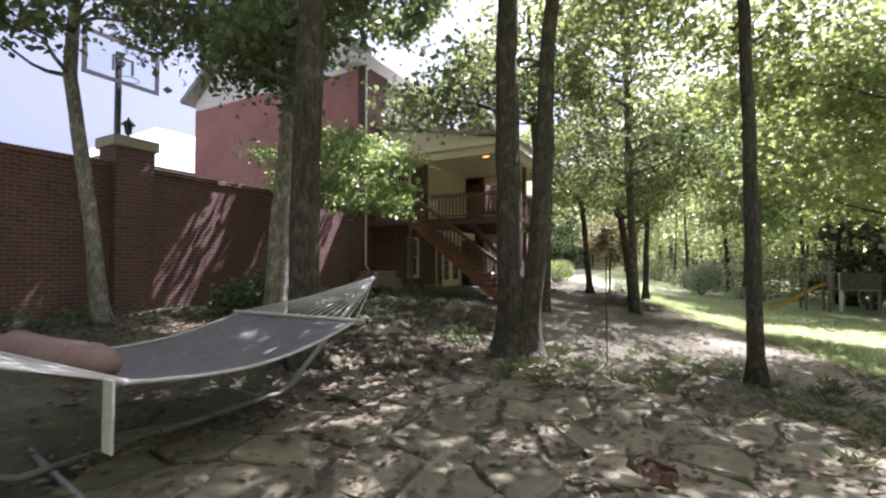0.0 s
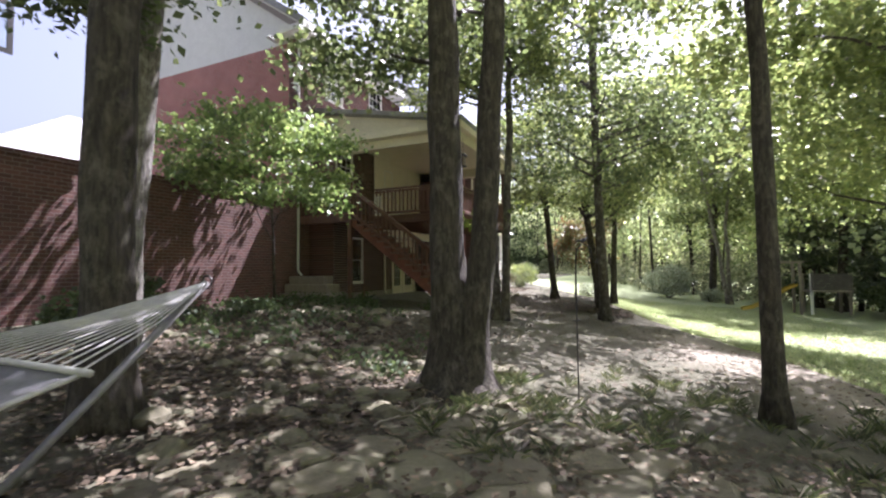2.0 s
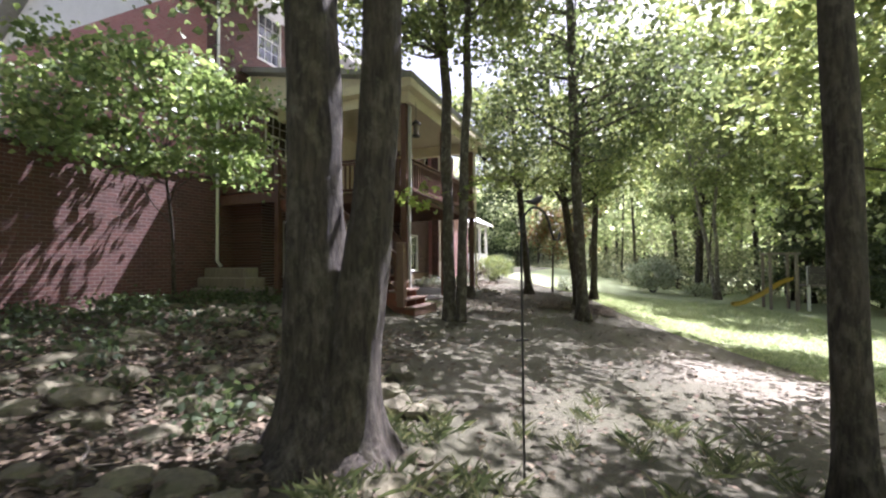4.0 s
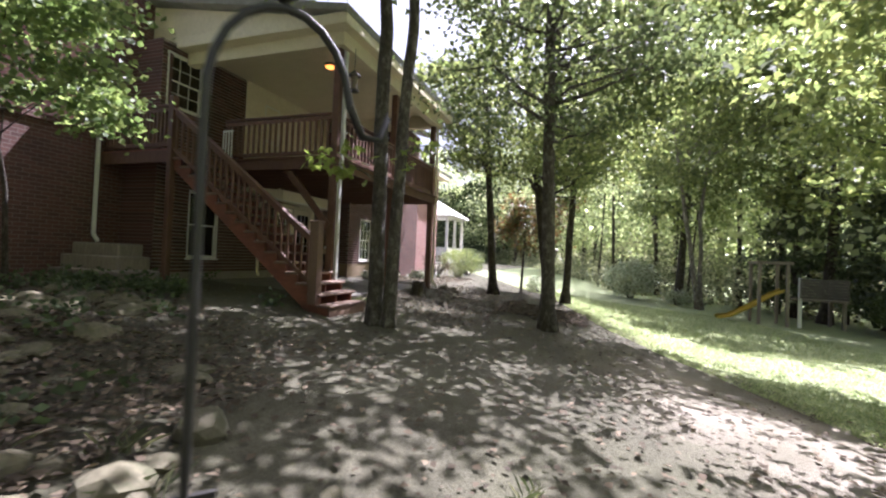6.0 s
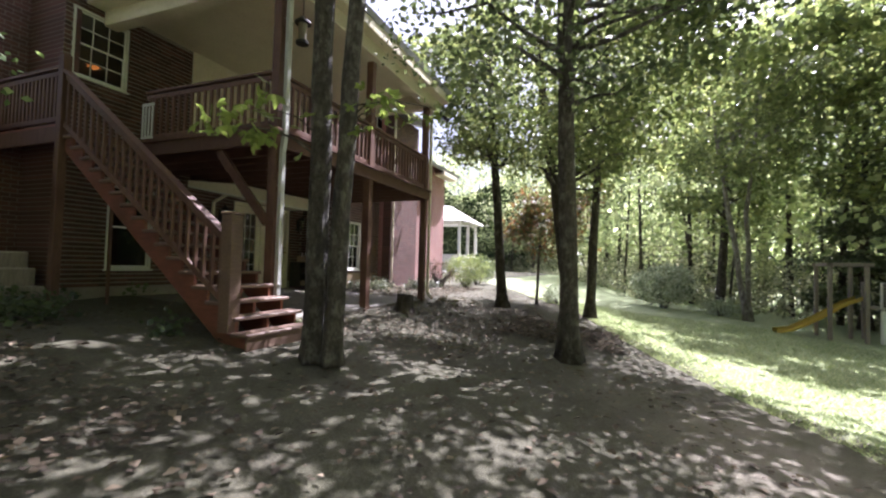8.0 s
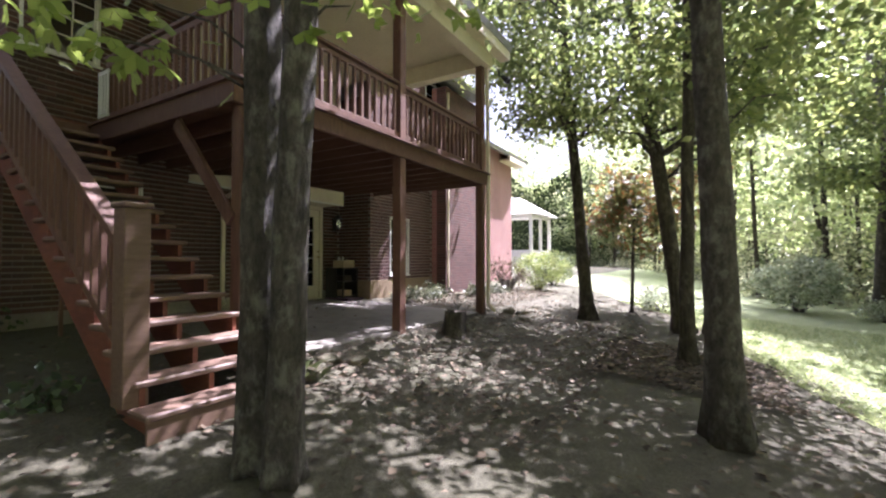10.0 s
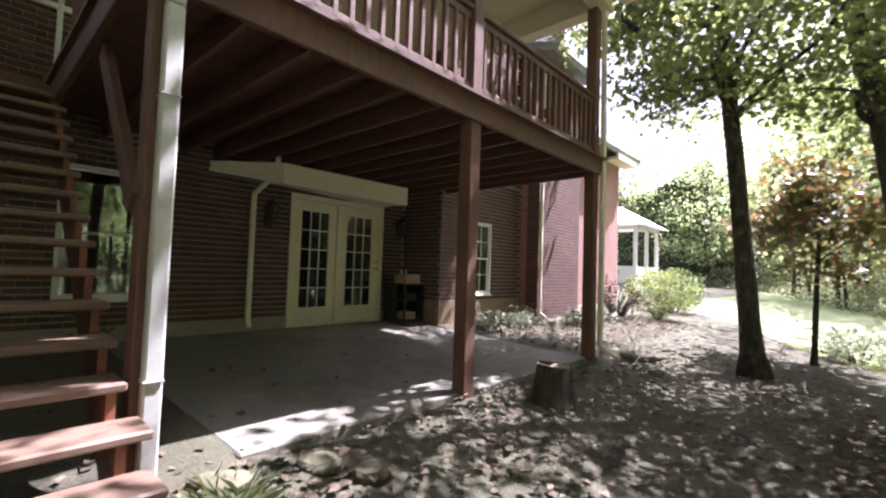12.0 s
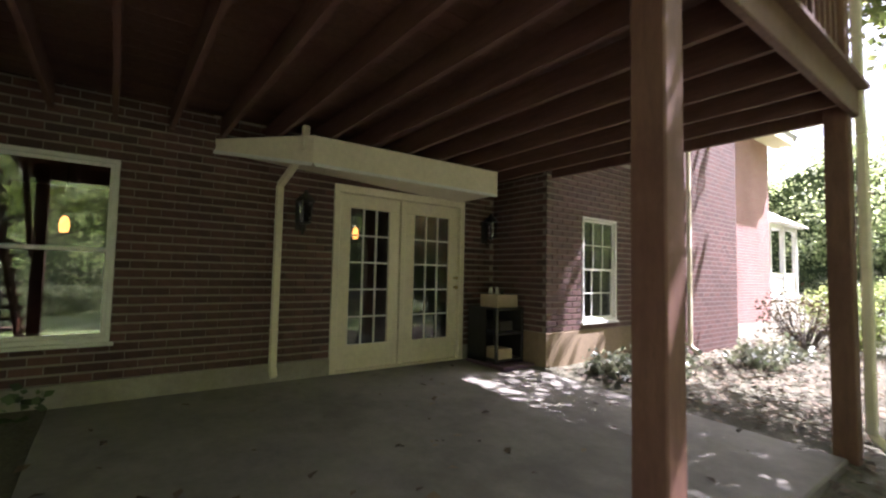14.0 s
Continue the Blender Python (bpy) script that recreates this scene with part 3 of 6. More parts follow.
box(bm, WX - 0.02, WX + 0.03, STEP, DOOR[0] - 0.002, 0.1, PATIO + 0.18)
box(bm, WX - 0.02, WX + 0.03, DOOR[1] + 0.002, NORTH, 0.1, PATIO + 0.18)
solid("footing", bm, M["footing"], "pale concrete footing along the wall", "footing")
bm = bmesh.new()
box(bm, -9.5, -5.45, 15.2, 20.0, 0.05, PATIO, 0.012)
for v in bm.verts:
    v.co.z -= 0.036 * (v.co.x + 9.5)
solid("patio", bm, M["concrete"], "grey concrete patio slab", "patio")
# the room behind the glass; its dimness is put into the wall colour
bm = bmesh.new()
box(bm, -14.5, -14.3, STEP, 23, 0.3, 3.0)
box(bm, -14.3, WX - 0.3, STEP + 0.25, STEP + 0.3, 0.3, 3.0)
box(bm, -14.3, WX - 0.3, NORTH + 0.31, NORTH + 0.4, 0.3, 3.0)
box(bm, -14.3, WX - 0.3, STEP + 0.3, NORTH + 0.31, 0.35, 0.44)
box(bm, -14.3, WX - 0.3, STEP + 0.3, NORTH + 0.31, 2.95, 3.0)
solid("wall_inside", bm, M["dark"], "very dark walls of the room behind the glass", "room")
# dark panels added behind upper and wing windows to keep bright sky out
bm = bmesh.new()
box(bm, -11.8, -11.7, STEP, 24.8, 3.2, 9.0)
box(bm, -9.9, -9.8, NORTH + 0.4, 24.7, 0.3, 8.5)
solid("wall_window_backing", bm, M["dark"], "very dark panels added behind the upper and wing windows", "room")
# porch ceiling, roof and cornice
bm = bmesh.new()
box(bm, WX, -5.2, 14.3, 20.6, CEIL, CEIL + 0.06)
solid("ceiling", bm, M["cream"], "cream boarded porch ceiling", "ceiling")
bm = bmesh.new()
box(bm, -5.52, -5.28, 14.5, 20.35, 5.36, CEIL, 0.008)
box(bm, WX, -5.52, 14.5, 14.74, 5.36, CEIL, 0.008)
box(bm, WX, -5.52, 20.1, 20.35, 5.36, CEIL, 0.008)
box(bm, WX, -5.05, 14.2, 14.5, CEIL - 0.1, CEIL + 0.12, 0.01)
box(bm, -5.28, -5.05, 14.5, 20.7, CEIL - 0.1, CEIL + 0.12, 0.01)
solid("trim_cornice", bm, M["cream"], "cream porch beam and cornice", "cornice")
bm = bmesh.new()
beam(bm, (-5.02, 17.45, 5.88), (UX, 17.45, 6.9), 6.6, 0.14)
solid("roof_porch", bm, M["roof"], "grey shingled porch roof", "roof")
bm = bmesh.new()
gab = [[bm.verts.new((x, y, z)) for x, z in ((-5.3, CEIL + 0.12), (UX, CEIL + 0.12), (UX, 6.8), (-5.3, 5.86))] for y in (14.42, 14.5)]
for f_ in (gab[0], gab[1], *[(gab[0][i], gab[0][(i + 1) % 4], gab[1][(i + 1) % 4], gab[1][i]) for i in range(4)]):
    bm.faces.new(f_)
solid("wall_porch_gable", bm, M["cream"], "cream boarded side of the porch roof", "wall")
bm = bmesh.new()
box(bm, WX + 0.004, WX + 0.03, 16.3, NORTH, DECK, CEIL)
solid("wall_porch", bm, M["cream"], "cream painted porch wall", "wall")

# garden wall
bm = bmesh.new()
box(bm, UX - 0.35, UX, -14, SOUTH - 0.002, 0.2, 3.5)
solid("wall_garden", bm, M["brick_x"], "tall red brick garden wall", "wall")
bm = bmesh.new()
box(bm, UX - 0.4, UX + 0.04, -14, SOUTH - 0.002, 3.5, 3.62, 0.01)
solid("trim_coping", bm, M["brick_x"], "brick coping on the garden wall", "coping")
pier = thing("brick_pier", "square brick pier with a stone cap in the garden wall", "pier", (UX - 0.1, 5.25, 0.2))
bm = bmesh.new(); box(bm, -0.4, 0.28, -0.38, 0.38, 0, 3.75)
part("shaft", bm, M["brick_x"], pier)
bm = bmesh.new(); box(bm, -0.46, 0.34, -0.45, 0.45, 3.75, 3.98, 0.02)
part("cap", bm, M["footing"], pier, "stone cap")

# ---- deck ----
XE = -5.4
def post_thing(name, x, y, z0, z1, w, label):
    bm = bmesh.new(); box(bm, x - w / 2, x + w / 2, y - w / 2, y + w / 2, z0, z1, 0.008)
    return solid(name, bm, M["deck"], label, "post", "deck posts", "thing")
for y in (14.68, 17.33, 20.12):
    post_thing("deck_post", XE - 0.08, y, float(ground_z(XE, y)) - 0.02, 5.36, 0.15, "tall reddish-brown timber post carrying the deck and porch")
deck = thing("deck", "reddish-brown timber deck on joists", "deck", kind="structure")
bm = bmesh.new(); box(bm, XE - 0.02, XE + 0.03, 14.5, 20.25, 2.9, 3.12, 0.006)
part("rim_joist", bm, M["deck"], deck)
bm = bmesh.new(); box(bm, WX, XE - 0.02, 14.5, 14.55, 2.9, 3.12, 0.006)
part("rim_joist", bm, M["deck"], deck)
bm = bmesh.new(); box(bm, WX, XE - 0.02, 20.2, 20.25, 2.9, 3.12, 0.006)
part("rim_joist", bm, M["deck"], deck)
for i in range(12):
    y = 15.09 + i * 0.43
    bm = bmesh.new(); box(bm, WX + 0.01, XE - 0.021, y - 0.02, y + 0.02, 2.9, 3.1)
    part("joist", bm, M["joist"], deck)
for i in range(29):
    x = WX + 0.01 + i * 0.141
    bm = bmesh.new(); box(bm, x, x + 0.136, 14.46, 20.28, 3.12, DECK)
    part("deck_board", bm, M["deck"], deck)

# railings
def railing(name, a, b, z0, z1, label, gap=0.14):
    """A straight run of square balusters between two rails, from a to b in plan; z0, z1: heights at the two ends of the deck below."""
    ob = thing(name, label, "railing", group="deck railings")
    ax, ay = a
    bx, by = b
    for h, w, t in ((0.88, 0.09, 0.045), (0.80, 0.04, 0.07), (0.10, 0.04, 0.08)):
        bm = bmesh.new()
        beam(bm, (ax, ay, z0 + h), (bx, by, z1 + h), w, t, 0.005)
        part("top_rail" if h > 0.85 else "rail", bm, M["deck"], ob)
    n = max(2, int(math.hypot(bx - ax, by - ay) / gap))
    bm = bmesh.new()
    box(bm, -0.022, 0.022, -0.022, 0.022, 0.10, 0.82, 0.003)
    me = mesh_of("baluster", bm, M["deck"])
    for i in range(n):
        f = (i + 0.5) / n
        p = new("baluster", me)
        p.parent = ob
        p.location = (ax + (bx - ax) * f, ay + (by - ay) * f, z0 + (z1 - z0) * f)
    return ob


RAIL = "reddish-brown deck railing with square balusters"
railing("railing", (XE - 0.06, 14.76), (XE - 0.06, 17.25), DECK, DECK, RAIL)
railing("railing", (XE - 0.06, 17.41), (XE - 0.06, 20.04), DECK, DECK, RAIL)
railing("railing", (-8.3, 14.62), (XE - 0.16, 14.62), DECK, DECK, RAIL)
railing("railing", (WX + 0.05, 20.16), (XE - 0.16, 20.16), DECK, DECK, RAIL)

# stair and landing
SX0, SX1, SY0, SY1, FOOT = -4.6, -8.42, 13.44, 14.58, 0.15
RISERS = 17
RISE, RUN = (DECK - FOOT) / RISERS, (SX0 - SX1) / (RISERS - 1)
stair = thing("staircase", "open-riser reddish-brown timber stair climbing to the deck", "staircase")
for i in range(RISERS - 1):
    x, z = SX0 - i * RUN, FOOT + (i + 1) * RISE
    bm = bmesh.new()
    box(bm, x - RUN - 0.035, x, SY0 - (0 if i else 0.04), SY1 + (0.06 if i < 3 else 0.0), z - 0.046, z, 0.011)
    part("tread", bm, M["tread"], stair, "worn reddish timber tread")
bm = bmesh.new()
box(bm, SX0 - 0.04, SX0 - 0.012, SY0 - 0.03, SY1 + 0.03, FOOT - 0.08, FOOT + RISE - 0.045, 0.004)
part("riser", bm, M["tread"], stair)
for y in (SY0 + 0.06, (SY0 + SY1) / 2, SY1 - 0.06):
    bm = bmesh.new()
    side = []
    for i in range(RISERS - 1):
        side += [(SX0 - i * RUN - 0.03, FOOT + i * RISE), (SX0 - i * RUN - 0.03, FOOT + (i + 1) * RISE - 0.043)]
    side += [(SX1 - 0.03, FOOT + (RISERS - 1) * RISE - 0.043), (SX1 - 0.03, DECK - 0.36), (SX0 - 0.42, FOOT - 0.05), (SX0 - 0.03, FOOT - 0.1)]
    fr, bk = [[bm.verts.new((x, y + d, z)) for x, z in side] for d in (-0.02, 0.02)]
    bm.faces.new(fr)
    bm.faces.new(bk)
    for i in range(len(side)):
        j = (i + 1) % len(side)
        bm.faces.new((fr[i], fr[j], bk[j], bk[i]))
    part("stringer", bm, M["deck_x"], stair)
NX = SX0 - 1.5 * RUN
for y in (SY0 + 0.02,):
    bm = bmesh.new()
    box(bm, NX - 0.085, NX + 0.085, y - 0.085, y + 0.085, FOOT + RISE, 1.72, 0.006)
    nw = part("newel", bm, M["tread"], stair, "boxed newel post")
    bm = bmesh.new()
    box(bm, NX - 0.1, NX + 0.1, y - 0.1, y + 0.1, 1.721, 1.76, 0.01)
    part("cap", bm, M["tread"], nw)
    bm = bmesh.new()
    box(bm, SX1 - 0.09, SX1 + 0.03, y - 0.06, y + 0.06, 0.4, 4.2, 0.006)
    part("newel", bm, M["deck"], stair)
for y in (SY0 + 0.02,):
    z_of = lambda x: FOOT + RISE + (SX0 - x) / RUN * RISE
    xa, xb = NX - 0.09, SX1 + 0.03
    for h, w, t in ((0.92, 0.13, 0.04), (0.84, 0.04, 0.07), (0.12, 0.04, 0.07)):
        bm = bmesh.new()
        beam(bm, (xa, y, z_of(xa) + h - 0.1), (xb, y, z_of(xb) + h - 0.1), w, t, 0.005)
        part("handrail" if h > 0.9 else "rail", bm, M["deck"], stair)
    bm = bmesh.new()
    box(bm, -0.021, 0.021, -0.021, 0.021, 0.0, 0.76, 0.003)
    me = mesh_of("baluster", bm, M["deck"])
    for i in range(23):
        x = xa + (xb - xa) * (i + 0.5) / 23
        p = new("baluster", me)
        p.parent, p.location = stair, (x, y, z_of(x))
bm = bmesh.new()
box(bm, SX1 - 0.05, SX1 - 0.01, STEP + 0.3, STEP + 0.34, 0.3, 2.9)
part("post", bm, M["deck"], stair)
bm = bmesh.new()
beam(bm, (XE - 0.12, 14.6, 1.75), (-6.55, 14.6, 2.9), 0.05, 0.14)
part("brace", bm, M["deck"], stair)
landing = thing("landing", "reddish-brown timber landing beside the brick wall", "landing")
for i in range(12):
    y = 13.42 + i * 0.09
    bm = bmesh.new()
    box(bm, (UX if y < STEP - 0.1 else WX) + 0.005, SX1 - 0.04, y, y + 0.086, 3.12, DECK)
    part("deck_board", bm, M["deck_x"], landing)
bm = bmesh.new()
box(bm, UX + 0.005, SX1 - 0.04, 13.42, 13.46, 2.88, 3.12, 0.005)
part("rim_joist", bm, M["deck"], landing)
bm = bmesh.new()
box(bm, SX1 - 0.08, SX1 - 0.042, 13.46, 14.5, 2.88, 3.12, 0.005)
part("rim_joist", bm, M["deck"], landing)
railing("railing", (UX + 0.02, 13.48), (SX1 - 0.1, 13.48), DECK, DECK, RAIL, gap=0.1)

# ---- doors and windows ----
def window_unit(name, x, win, label, rows=2, cols=3, grid=True, depth=0.1, lower=True):
    """A white double-hung window in a wall facing +x, with frame, sashes, muntins, panes and sill."""
    y0, y1, z0, z1 = win
    ob = thing(name, label, "window", kind="structure")
    bm = bmesh.new()
    f = 0.038
    for b in ((y0, y1, z1 - f, z1), (y0, y1, z0, z0 + f), (y0, y0 + f, z0 + f, z1 - f), (y1 - f, y1, z0 + f, z1 - f)):
        box(bm, x - depth, x + 0.012, *b, 0.004)
    part("window_frame", bm, M["white"], ob)
    bm = bmesh.new()
    box(bm, x - depth, x + 0.04, y0 - 0.03, y1 + 0.03, z0 - 0.035, z0 - 0.002, 0.006)
    part("window_sill", bm, M["white"], ob)
    zm = (z0 + z1) / 2
    for lo, hi, dx in ((z0 + f, zm + 0.02, -0.05), (zm - 0.02, z1 - f, -0.025)):
        bm = bmesh.new()
        xs = x + dx
        s = 0.03
        ya, yb = y0 + f, y1 - f
        for b in ((ya, yb, hi - s, hi), (ya, yb, lo, lo + s), (ya, ya + s, lo + s, hi - s), (yb - s, yb, lo + s, hi - s)):
            box(bm, xs - 0.02, xs, *b)
        if grid and (lower or lo > zm - 0.1):
            for k in range(1, cols):
                y = ya + s + (yb - ya - 2 * s) * k / cols
                box(bm, xs - 0.015, xs - 0.004, y - 0.008, y + 0.008, lo + s, hi - s)
            for k in range(1, rows):
                z = lo + s + (hi - lo - 2 * s) * k / rows
                box(bm, xs - 0.0145, xs - 0.0045, ya + s, yb - s, z - 0.008, z + 0.008)
        sash = part("sash", bm, M["white"], ob)
        bm = bmesh.new()
        box(bm, xs - 0.012, xs - 0.008, ya + s, yb - s, lo + s, hi - s)
        part("pane", bm, M["glass"], sash).visible_shadow = False
    return ob


window_unit("window_1", WX, BIG_WIN, "large white double-hung window in dark brick", grid=False)
window_unit("window_2", VX, WING_WIN, "white double-hung window with muntins in brick", 2, 3)
window_unit("window_3", WX, STAIR_WIN, "white window above the stair landing", 2, 3)
window_unit("window_4", UX, UP_WIN[0], "white upper floor window in red brick", 2, 3)
window_unit("window_5", UX, UP_WIN[1], "white upper floor window in red brick", 2, 3)
window_unit("window_6", VX, WING_UP, "tall white window in the wing's upper floor", 3, 3)
window_unit("window_7", WX + 0.03, (17.0, 17.6, 4.3, 5.3), "white sash window in the cream porch wall", 2, 2, depth=0.024)

y0, y1, z0, z1 = DOOR
door_1 = thing("door_1", "closed cream double french doors with small panes", "door", kind="structure")
bm = bmesh.new()
for b in ((y0 - 0.0, y1 + 0.0, z1 - 0.09, z1), (y0, y0 + 0.08, z0, z1 - 0.09), (y1 - 0.08, y1, z0, z1 - 0.09)):
    box(bm, WX - 0.14, WX + 0.025, *b, 0.006)
box(bm, WX - 0.14, WX + 0.03, y0 + 0.08, y1 - 0.08, z0, z0 + 0.04, 0.006)
part("door_frame", bm, M["cream"], door_1)
ym = (y0 + y1) / 2 - 0.02
bm = bmesh.new()
box(bm, WX - 0.05, WX - 0.005, ym - 0.035, ym + 0.035, z0 + 0.04, z1 - 0.09, 0.006)
part("astragal", bm, M["cream"], door_1)
for ya, yb in ((y0 + 0.085, ym - 0.04), (ym + 0.04, y1 - 0.085)):
    za, zb = z0 + 0.045, z1 - 0.095
    xs = WX - 0.03
    bm = bmesh.new()
    s = 0.15
    for b in ((ya, yb, zb - 0.16, zb), (ya, yb, za, za + 0.28), (ya, ya + s, za + 0.28, zb - 0.16), (yb - s, yb, za + 0.28, zb - 0.16)):
        box(bm, xs - 0.045, xs, *b, 0.004)
    leaf = part("door_leaf", bm, M["cream"], door_1)
    bm = bmesh.new()
    ga, gb, gc, gd = ya + s, yb - s, za + 0.28, zb - 0.16
    for k in range(1, 3):
        y = ga + (gb - ga) * k / 3
        box(bm, xs - 0.03, xs - 0.01, y - 0.009, y + 0.009, gc, gd)
    for k in range(1, 5):
        z = gc + (gd - gc) * k / 5
        box(bm, xs - 0.029, xs - 0.011, ga, gb, z - 0.009, z + 0.009)
    part("muntins", bm, M["white"], leaf)
    bm = bmesh.new()
    box(bm, xs - 0.022, xs - 0.018, ga, gb, gc, gd)
    part("pane", bm, M["glass"], leaf).visible_shadow = False
for z, r in ((1.42, 0.028), (1.55, 0.022)):
    bm = bmesh.new()
    tube(bm, [(WX - 0.03, y1 - 0.14, z), (WX + 0.03, y1 - 0.14, z)], [0.014, 0.014], 10)
    bmesh.ops.create_uvsphere(bm, u_segments=10, v_segments=8, radius=r, matrix=Matrix.Translation((WX + 0.035, y1 - 0.14, z)))
    part("door_knob" if r > 0.025 else "deadbolt", bm, M["brass"], door_1, "dull brass", True)

# lamps seen through the glass
def pendant(x, y, z):
    ob = thing("pendant_lamp", "lit amber glass pendant lamp inside the room", "lamp", (x, y, z), "room lamps")
    bm = bmesh.new()
    tube(bm, [(0, 0, 0.1), (0, 0, 0.85)], [0.008, 0.008], 6)
    part("stem", bm, M["iron"], ob)
    bm = bmesh.new()
    tube(bm, [(0, 0, -0.1), (0, 0, -0.02), (0, 0, 0.06), (0, 0, 0.1)], [0.042, 0.055, 0.045, 0.02], 12)
    part("shade", bm, M["lamp"], ob, "glowing amber shade", True)
pendant(-11.8, 15.06, 2.12)
pendant(-11.8, 19.0, 2.3)

# wall lanterns by the door
def wall_lantern(y, z):
    ob = thing("wall_lantern", "black iron carriage lantern on the brick wall", "lantern", (WX, y, z), "door lanterns")
    bm = bmesh.new()
    box(bm, 0.0, 0.02, -0.06, 0.06, -0.16, 0.16, 0.006)
    part("back_plate", bm, M["iron"], ob)
    bm = bmesh.new()
    tube(bm, [(0.01, 0, -0.1), (0.08, 0, -0.2), (0.15, 0, -0.14), (0.15, 0, -0.08)], [0.01] * 4, 6)
    part("arm", bm, M["iron"], ob)
    bm = bmesh.new()
    for dx, dy in ((-0.06, -0.06), (0.06, -0.06), (0.06, 0.06), (-0.06, 0.06)):
        beam(bm, (0.15 + dx * 0.7, dy * 0.7, -0.09), (0.15 + dx, dy, 0.14), 0.012, 0.012)
    tube(bm, [(0.15, 0, -0.1), (0.15, 0, -0.08)], [0.06, 0.06], 4)
    tube(bm, [(0.15, 0, 0.14), (0.15, 0, 0.17), (0.15, 0, 0.23), (0.15, 0, 0.27)], [0.11, 0.09, 0.03, 0.012], 8)
    part("cage", bm, M["iron"], ob)
    bm = bmesh.new()
    tube(bm, [(0.15, 0, -0.08), (0.15, 0, 0.14)], [0.055, 0.075], 4)
    part("glass", bm, M["glass"], ob)
wall_lantern(17.2, 2.2)
wall_lantern(19.9, 2.22)

# soffit box over the doors, and downspouts
soffit = thing("soffit_box", "cream boxed soffit over the french doors", "soffit")
bm = bmesh.new()
top = [(-9.4, 16.32, 2.885), (-8.66, 17.05, 2.895), (-8.6, 19.4, 2.895), (-9.4, 19.4, 2.895)]
low = [(-9.4, 16.32, 2.76), (-8.66, 17.05, 2.62), (-8.6, 19.4, 2.60), (-9.4, 19.4, 2.60)]
tv, lv = [bm.verts.new(p) for p in top], [bm.verts.new(p) for p in low]
bm.faces.new(tv)
bm.faces.new(lv)
for i in range(4):
    bm.faces.new((tv[i], tv[(i + 1) % 4], lv[(i + 1) % 4], lv[i]))
part("casing", bm, M["cream"], soffit)
for a, b in (((-9.38, 16.31, 2.75), (-8.655, 17.04, 2.61)), ((-8.652, 17.06, 2.61), (-8.592, 19.39, 2.59))):
    bm = bmesh.new()
    beam(bm, a, b, 0.02, 0.035, 0.004)
    part("drip_edge", bm, M["white"], soffit, "pale drip edge")

def downspout(pts, label, mat="white", w=0.075):
    ob = thing("downspout", label, "downspout", group="downspouts")
    bm = bmesh.new()
    for a, b in zip(pts, pts[1:]):
        beam(bm, a, b, w, w * 0.75, 0.012)
    part("pipe", bm, M[mat], ob)
    for a, b in zip(pts, pts[1:]):
        if abs(a[2] - b[2]) > 1.2:
            for f in (0.2, 0.8):
                p = Vector(a).lerp(Vector(b), f)
                bm = bmesh.new()
                box(bm, p.x - w * 0.52, p.x + w * 0.52, p.y - w * 0.52, p.y + w * 0.52, p.z - 0.004, p.z + 0.004)
                part("strap", bm, M[mat], ob)
    return ob
downspout([(-8.75, 17.0, 3.0), (-8.75, 17.0, 2.75), (-9.34, 16.95, 2.5), (-9.34, 16.95, 0.6), (-9.28, 16.95, 0.5)], "cream downspout on the dark brick wall", "cream")
downspout([(XE + 0.075, 14.69, 5.3), (XE + 0.075, 14.69, 3.05), (XE + 0.047, 14.685, 2.8), (XE + 0.047, 14.685, 0.35)], "white downspout strapped to a timber post", "pipe", 0.09)
downspout([(XE + 0.02, 20.25, 5.4), (XE + 0.02, 20.3, 3.1), (XE + 0.04, 20.24, 2.75), (XE + 0.04, 20.24, 0.45), (XE + 0.16, 20.3, 0.3)], "white downspout on the far deck post", "cream", 0.085)
downspout([(UX + 0.05, SOUTH + 0.06, 8.95), (UX + 0.05, SOUTH + 0.06, 1.4), (UX + 0.2, SOUTH + 0.06, 1.25)], "long white downspout on the house corner")
downspout([(FX + 0.05, FY0 + 0.06, 6.2), (FX + 0.05, FY0 + 0.06, 0.55), (FX + 0.2, FY0 + 0.06, 0.45)], "white downspout on the brick wing", "cream")

# shelf unit with boxes
shelf = thing("shelf_unit", "black shelf unit with cardboard boxes and clutter on the patio", "shelf", (-9.05, 19.8, PATIO - 0.02))
for z in (0.06, 0.4, 0.72):
    bm = bmesh.new(); box(bm, -0.27, 0.3, -0.24, 0.26, z, z + 0.03, 0.006)
    part("shelf", bm, M["iron"], shelf)
for dx, dy in ((-0.25, -0.22), (0.28, -0.22), (0.28, 0.24), (-0.25, 0.24)):
    bm = bmesh.new(); box(bm, dx - 0.018, dx + 0.018, dy - 0.018, dy + 0.018, 0, 0.75, 0.004)
    part("leg", bm, M["iron"], shelf)
for b_ in ((-0.27, -0.255, -0.24, 0.26), (-0.25, 0.3, 0.245, 0.26), (-0.25, 0.1, -0.24, -0.225)):
    bm = bmesh.new(); box(bm, *b_, 0.03, 0.73)
    part("panel", bm, M["iron"], shelf)
def carton(x, y, z, a, b, h, mat, name, label):
    bm = bmesh.new(); box(bm, x - a, x + a, y - b, y + b, z, z + h, 0.006)
    return solid(name, bm, M[mat], label, "box", "", "thing")
carton(-8.98, 19.82, 1.17, 0.17, 0.19, 0.17, "card", "carton", "tan cardboard carton on the black shelf")
carton(-8.92, 19.74, 0.51, 0.16, 0.12, 0.13, "card", "carton", "small tan carton on the bottom shelf")
carton(-9.05, 19.9, 0.85, 0.14, 0.12, 0.13, "dark", "storage_box", "dark storage box on the middle shelf")
